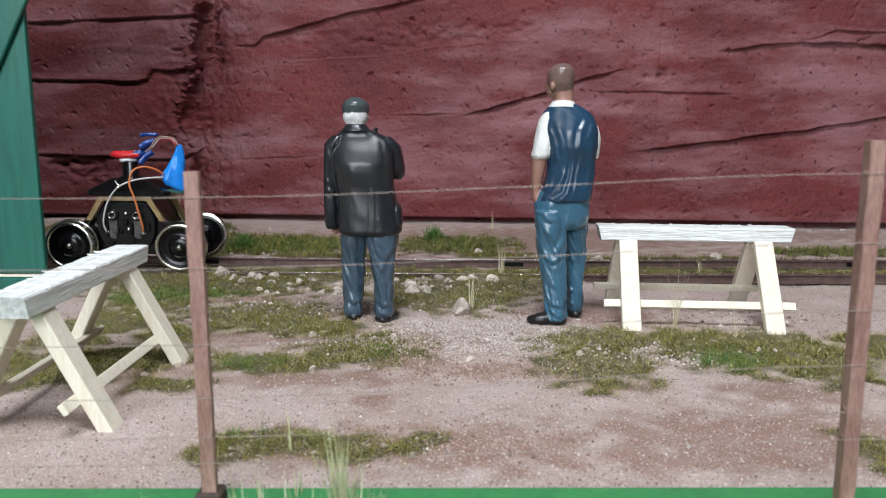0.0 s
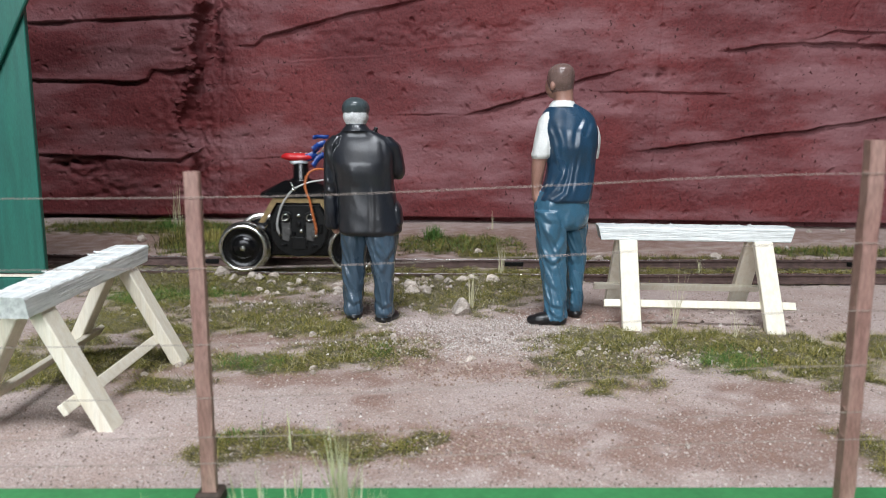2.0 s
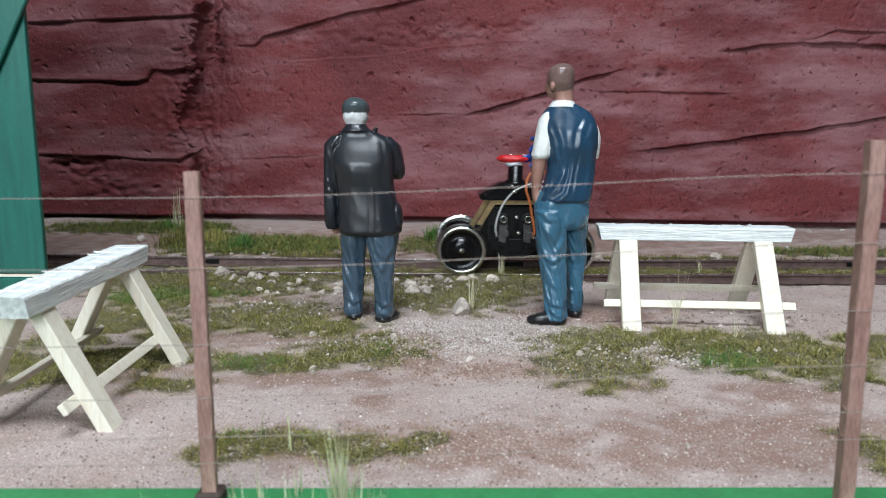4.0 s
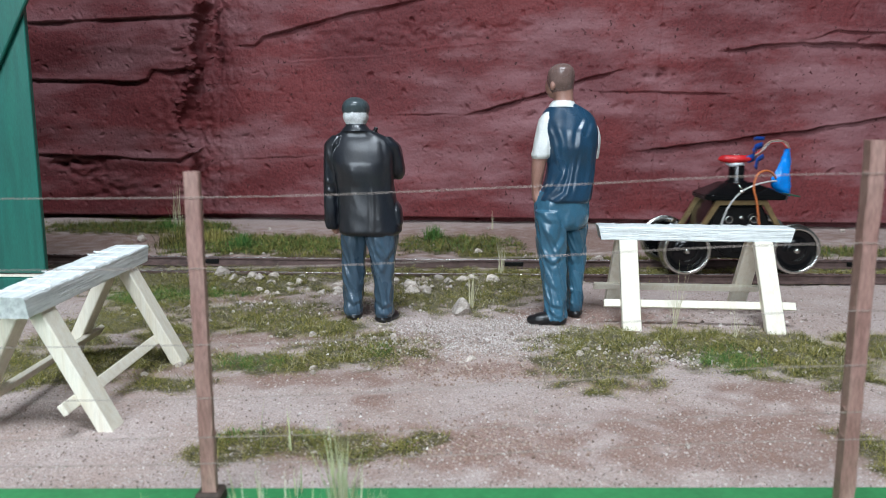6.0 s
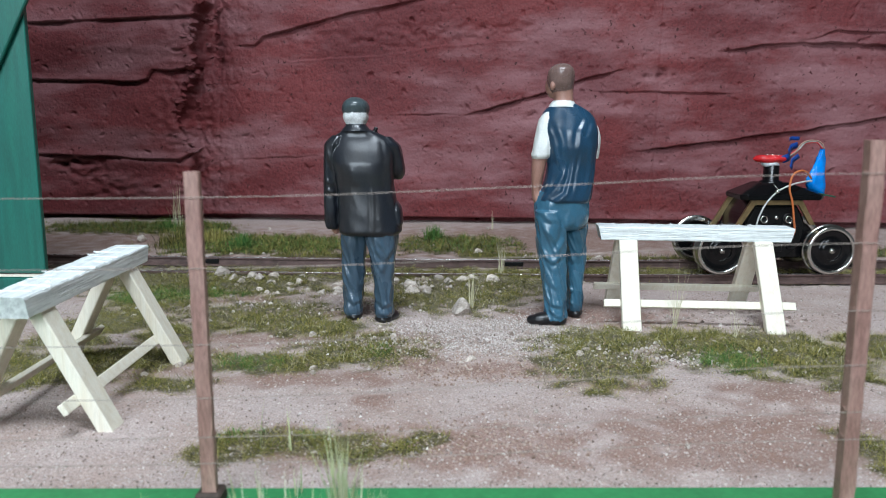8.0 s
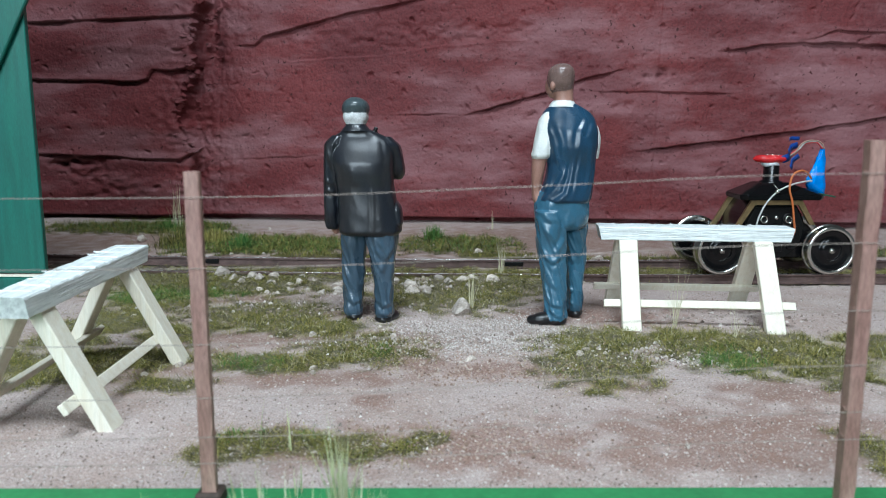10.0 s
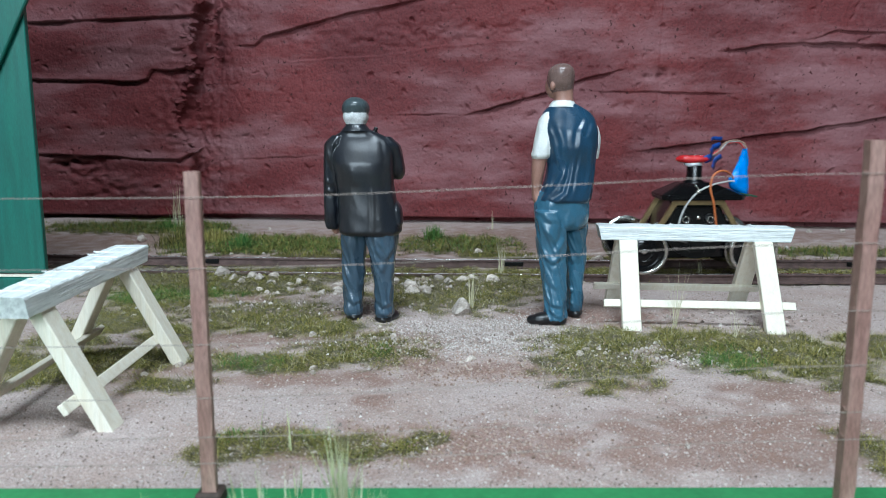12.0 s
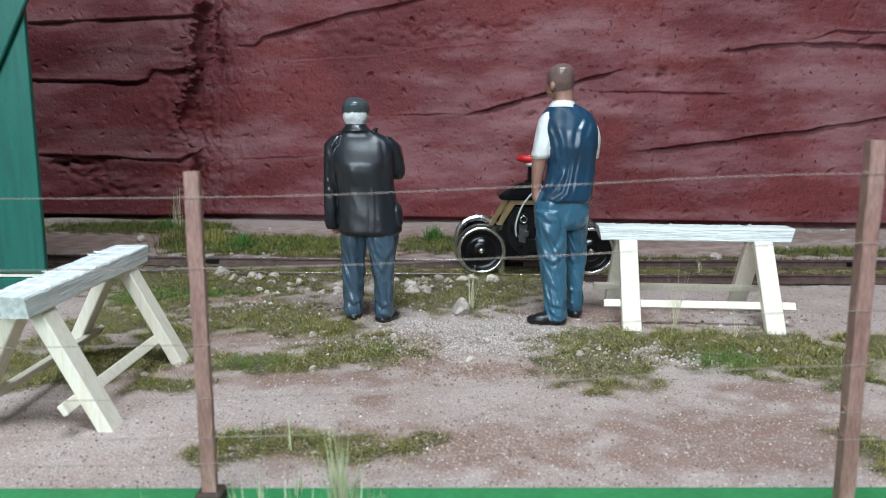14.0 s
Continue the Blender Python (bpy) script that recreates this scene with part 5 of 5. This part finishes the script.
gravel("gravel", 46000, [], 0.10, 0.50, M_GRAVEL, "fine pale pinkish grit scattered over the sand", 3, True)
gravel("gravel", 5200, [(-12, -132, 26, 16), (0, -150, 26, 14), (-33, -128, 22, 16), (60, -142, 22, 22), (20, -160, 40, 8), (10, -218, 40, 12), (-20, -222, 40, 10)], 0.16, 0.8, M_REDGRAVEL, "reddish brown crumbs of stone", 5)
gravel("gravel", 15000, [(25, -104, 24, 20), (20, -125, 26, 14), (-5, -95, 20, 12), (30, -85, 20, 10), (8, -118, 26, 16), (50, -100, 16, 12)], 0.14, 0.52, M_PALEGRAVEL, "dense pale grey grit on the trodden ground", 9)
gravel("gravel", 2000, [(-110, -4, 60, 12), (150, -80, 60, 20), (-100, -70, 40, 20), (-40, -60, 60, 24), (0, -14, 40, 12), (-25, -118, 30, 12), (100, -130, 30, 14), (120, 60, 80, 6), (28, -112, 24, 20), (-60, -60, 60, 20)], 0.4, 1.4, M_GRAVEL, "small pale stone chips", 6)
gravel("gravel", 1500, [(62, -135, 26, 16), (80, -126, 24, 14), (96, -141, 12, 7), (45, -115, 16, 12), (-40, -118, 30, 10), (-20, -125, 24, 14), (-40, -215, 30, 12)], 0.25, 0.95, M_PALEGRAVEL, "pale chips scattered over the grass edge", 16)


# ---- grass ----
def blades(name, spots, m, label, kind="", category="grass", parent=None):
    """spots: rows of x, y, z, heading, lean, length, width in metres and radians; each becomes one bent blade."""
    s = np.array(spots)
    x, y, z, a, lean, ln, wd = s.T
    dx, dy = np.cos(a), np.sin(a)
    px, py = -dy, dx
    V = np.zeros((len(s), 5, 3))
    for i, (f, wf) in enumerate(((0, 1.0), (0.55, 0.75))):
        le = lean * (0.7 + 0.5 * f)
        cx, cy, cz = x + dx * np.sin(le) * ln * f, y + dy * np.sin(le) * ln * f, z + np.cos(le) * ln * f
        V[:, 2 * i] = np.stack([cx - px * wd * wf / 2, cy - py * wd * wf / 2, cz], 1)
        V[:, 2 * i + 1] = np.stack([cx + px * wd * wf / 2, cy + py * wd * wf / 2, cz], 1)
    le = np.minimum(lean * 1.25, 1.62)
    V[:, 4] = np.stack([x + dx * np.sin(le) * ln, y + dy * np.sin(le) * ln, z + np.cos(le) * ln], 1)
    k = np.arange(len(s))[:, None] * 5
    quads = (k + np.array([0, 1, 3, 2])).tolist()
    tris = (k + np.array([2, 3, 4])).tolist()
    me = bpy.data.meshes.new(name)
    me.from_pydata(V.reshape(-1, 3).tolist(), [], quads + tris)
    me.materials.append(m)
    return tagged(new(name, me), label, category, kind=kind)


def patch_spots(patches, per, seed, l0, l1, lean0, lean1, w=0.00024):
    rng = np.random.default_rng(seed)
    out = []
    for cx, cy, rx, ry in patches:
        n = int(per * rx * ry)
        if n < 1:
            continue
        xs = (cx + rng.uniform(-1.45, 1.45, n) * rx) * MM
        ys = (cy + rng.uniform(-1.45, 1.45, n) * ry) * MM
        c = cover(patches, xs, ys)
        for x, y, k in zip(xs, ys, c):
            clump = 0.55 + 1.2 * noise.noise(Vector((x * 150, y * 150, 30))) + 0.5 * noise.noise(Vector((x * 420, y * 420, 31)))
            if rng.random() > k * clump or y < -0.246 or abs(y) < 0.0025 or abs(y - 0.045) < 0.0025 or y > 0.236 - 0.075 * x:
                continue
            out.append((x, y, ground_z(x, y) - 0.0003, rng.uniform(0, 6.283), rng.uniform(lean0, lean1), rng.uniform(l0, l1), w * rng.uniform(0.7, 1.3)))
    return out


blades("grass", patch_spots(OLIVE, 26.0, 1, 0.0014, 0.0052, 0.55, 1.5, 0.00020), M_GRASS, "matted olive and straw coloured grass fibres", "stuff")
blades("grass", patch_spots([q for q in OLIVE if q[1] > 60], 10.0, 8, 0.0025, 0.0075, 0.4, 1.4, 0.00032), M_GRASS, "longer olive grass fibres behind the track", "stuff")
blades("grass", patch_spots([q for q in OLIVE if q[1] > 90], 2.6, 9, 0.003, 0.007, 0.3, 1.2, 0.00032), M_FRESH, "fresh green grass fibres behind the track", "stuff")
blades("grass", patch_spots([q for q in FRESH if q[0] > 0], 42.0, 2, 0.0025, 0.006, 0.5, 1.45, 0.0002), M_FRESH, "short fresh green grass fibres", "stuff")
blades("grass", patch_spots([q for q in FRESH if q[0] < 0], 36.0, 21, 0.002, 0.0055, 0.6, 1.5, 0.0002), M_FRESH, "thin fresh green grass fibres among the stones", "stuff")
blades("grass", patch_spots([(x, y, rx, ry) for x, y, rx, ry in OLIVE if -160 < y < 60], 1.5, 3, 0.004, 0.0085, 0.9, 1.5, 0.00016), M_STRAW, "dry straw coloured grass fibres", "stuff")
blades("grass", patch_spots([q for q in OLIVE if q[1] < 30], 8.0, 13, 0.005, 0.012, 1.15, 1.55, 0.00014), M_OLIVESTRAW, "long thin olive and yellow fibres lying over the moss", "stuff")


def tuft(x, y, n, l0, l1, spread, m, label, seed, r=1.5, w=0.00022):
    rng = np.random.default_rng(seed)
    x, y = x * MM, y * MM
    gz = ground_z(x, y) - 0.0004
    spots = [(x + rng.normal() * r * MM * 0.6, y + rng.normal() * r * MM * 0.6, gz, rng.uniform(0, 6.283), abs(rng.normal()) * spread, rng.uniform(l0, l1) * MM, w * rng.uniform(0.7, 1.2)) for _ in range(n)]
    ob = blades("grass_tuft", spots, m, label, category="grass tuft")
    tagged(ob, group="grass tufts on the layout")


tuft(-141, 100, 260, 6, 15, 0.55, M_FRESH, "bright green tuft of short grass", 1, 5, 0.0005)
tuft(-8, 150, 260, 6, 15, 0.5, M_FRESH, "bright green tuft of short grass", 2, 5, 0.0005)
tuft(-222, 200, 34, 12, 44, 0.13, M_STRAW, "tall dry straw tuft against the rock", 3, 3, 0.0004)
tuft(-190, 112, 620, 5, 16, 0.5, M_GRASS, "thick olive tuft of grass", 4, 13, 0.0005)
tuft(-172, 126, 320, 5, 15, 0.5, M_OLIVESTRAW, "thick yellowish tuft of grass", 24, 11, 0.0004)
tuft(-226, 190, 160, 4, 13, 0.5, M_FRESH, "small bright green tuft against the rock", 25, 6, 0.0005)
tuft(34, 6, 22, 12, 32, 0.12, M_STRAW, "tall dry straw tuft beside the rail", 5, 1.2, 0.0003)
tuft(36, 2, 120, 4, 11, 0.6, M_GRASS, "olive grass tuft beside the rail", 15, 6, 0.0004)
tuft(14.5, -60, 22, 12, 25, 0.2, M_STRAW, "dry straw tuft behind a stone", 6, 1.2)
tuft(106, -94, 20, 12, 36, 0.30, M_STRAW, "sparse dry straw tuft under the sawhorse", 7, 1.5)
tuft(127, -110, 14, 8, 26, 0.5, M_STRAW, "sparse dry straw tuft under the sawhorse", 8, 1.5)
tuft(42, 205, 10, 8, 18, 0.15, M_STRAW, "sparse dry straw tuft against the rock", 9, 1)
tuft(158, 30, 14, 8, 20, 0.4, M_STRAW, "sparse dry straw tuft between the rails", 10, 2)
for i, (x, y, n, l1) in enumerate([(-51, -224, 3, 17), (-43, -224, 2, 12), (-47, -272, 4, 11), (-43, -276, 5, 17), (-40, -270, 4, 15), (-33, -274, 6, 15), (-28, -274, 5, 13), (-22, -272, 26, 24), (-18, -276, 12, 16), (-14, -274, 6, 13),
                                   (-61, -272, 7, 9), (-66, -270, 6, 9), (-9, -272, 3, 7), (3, -272, 3, 7), (17, -272, 3, 8), (34, -270, 3, 7), (-36, -252, 5, 10)]):
    tuft(x, y, int(n * (2.6 if y < -260 else 1.3)), l1 * 0.6, l1 * 1.3, 0.14, M_FRONT, "thin pale green tuft at the layout edge", 40 + i, 1.3, 0.00045)


# ---- what moves: the truck runs out, waits and comes back, its wheels rolling ----
RUN = [(0, -181.6), (0.4, -181.6), (0.5, -178.7), (0.6, -171.7), (0.8, -156.6), (0.9, -148.3), (1, -139.9), (1.5, -111.4), (2, -82.8), (2.5, -52.7), (3, -20.6), (3.2, -8.1), (5.3, 122.4), (5.5, 136.5), (6, 170.1), (6.1, 176.9), (6.2, 182.6)]
RUN += [(6.3, 186.8), (6.4, 189.4), (6.5, 190.0), (10.5, 190.0), (10.7, 189.8), (11, 187.8), (11.3, 184.6), (11.5, 181.0), (11.6, 174.9), (12, 145.8), (12.5, 117.9), (13, 83.9), (13.2, 71.7), (13.35, 66.6), (13.5, 63.1), (13.7, 58.0), (14, 53.0)]


def run_x(t):
    """Place of the truck along the track at t seconds."""
    for (t0, x0), (t1, x1) in zip(RUN, RUN[1:]):
        if t <= t1:
            return (x0 + (x1 - x0) * (t - t0) / (t1 - t0)) * MM
    return RUN[-1][1] * MM


def motions():
    body, turns = [], []
    for i in range(141):
        t = i / 10
        x = run_x(t)
        tilt = math.degrees(math.atan2(rail_z(x - BASE) - rail_z(x + BASE), 2 * BASE))
        body.append((t, pose(x, 0, (rail_z(x - BASE) + rail_z(x + BASE)) / 2, 0, tilt, 0)))
        turns.append((t, math.degrees((x - RUN[0][1] * MM) / WHEEL_R)))
    walk(TRUCK, body)
    for w, x, y in WHEELS:
        walk(w, [(t, pose(x, y, WHEEL_R, 0, a, 0)) for t, a in turns])


motions()
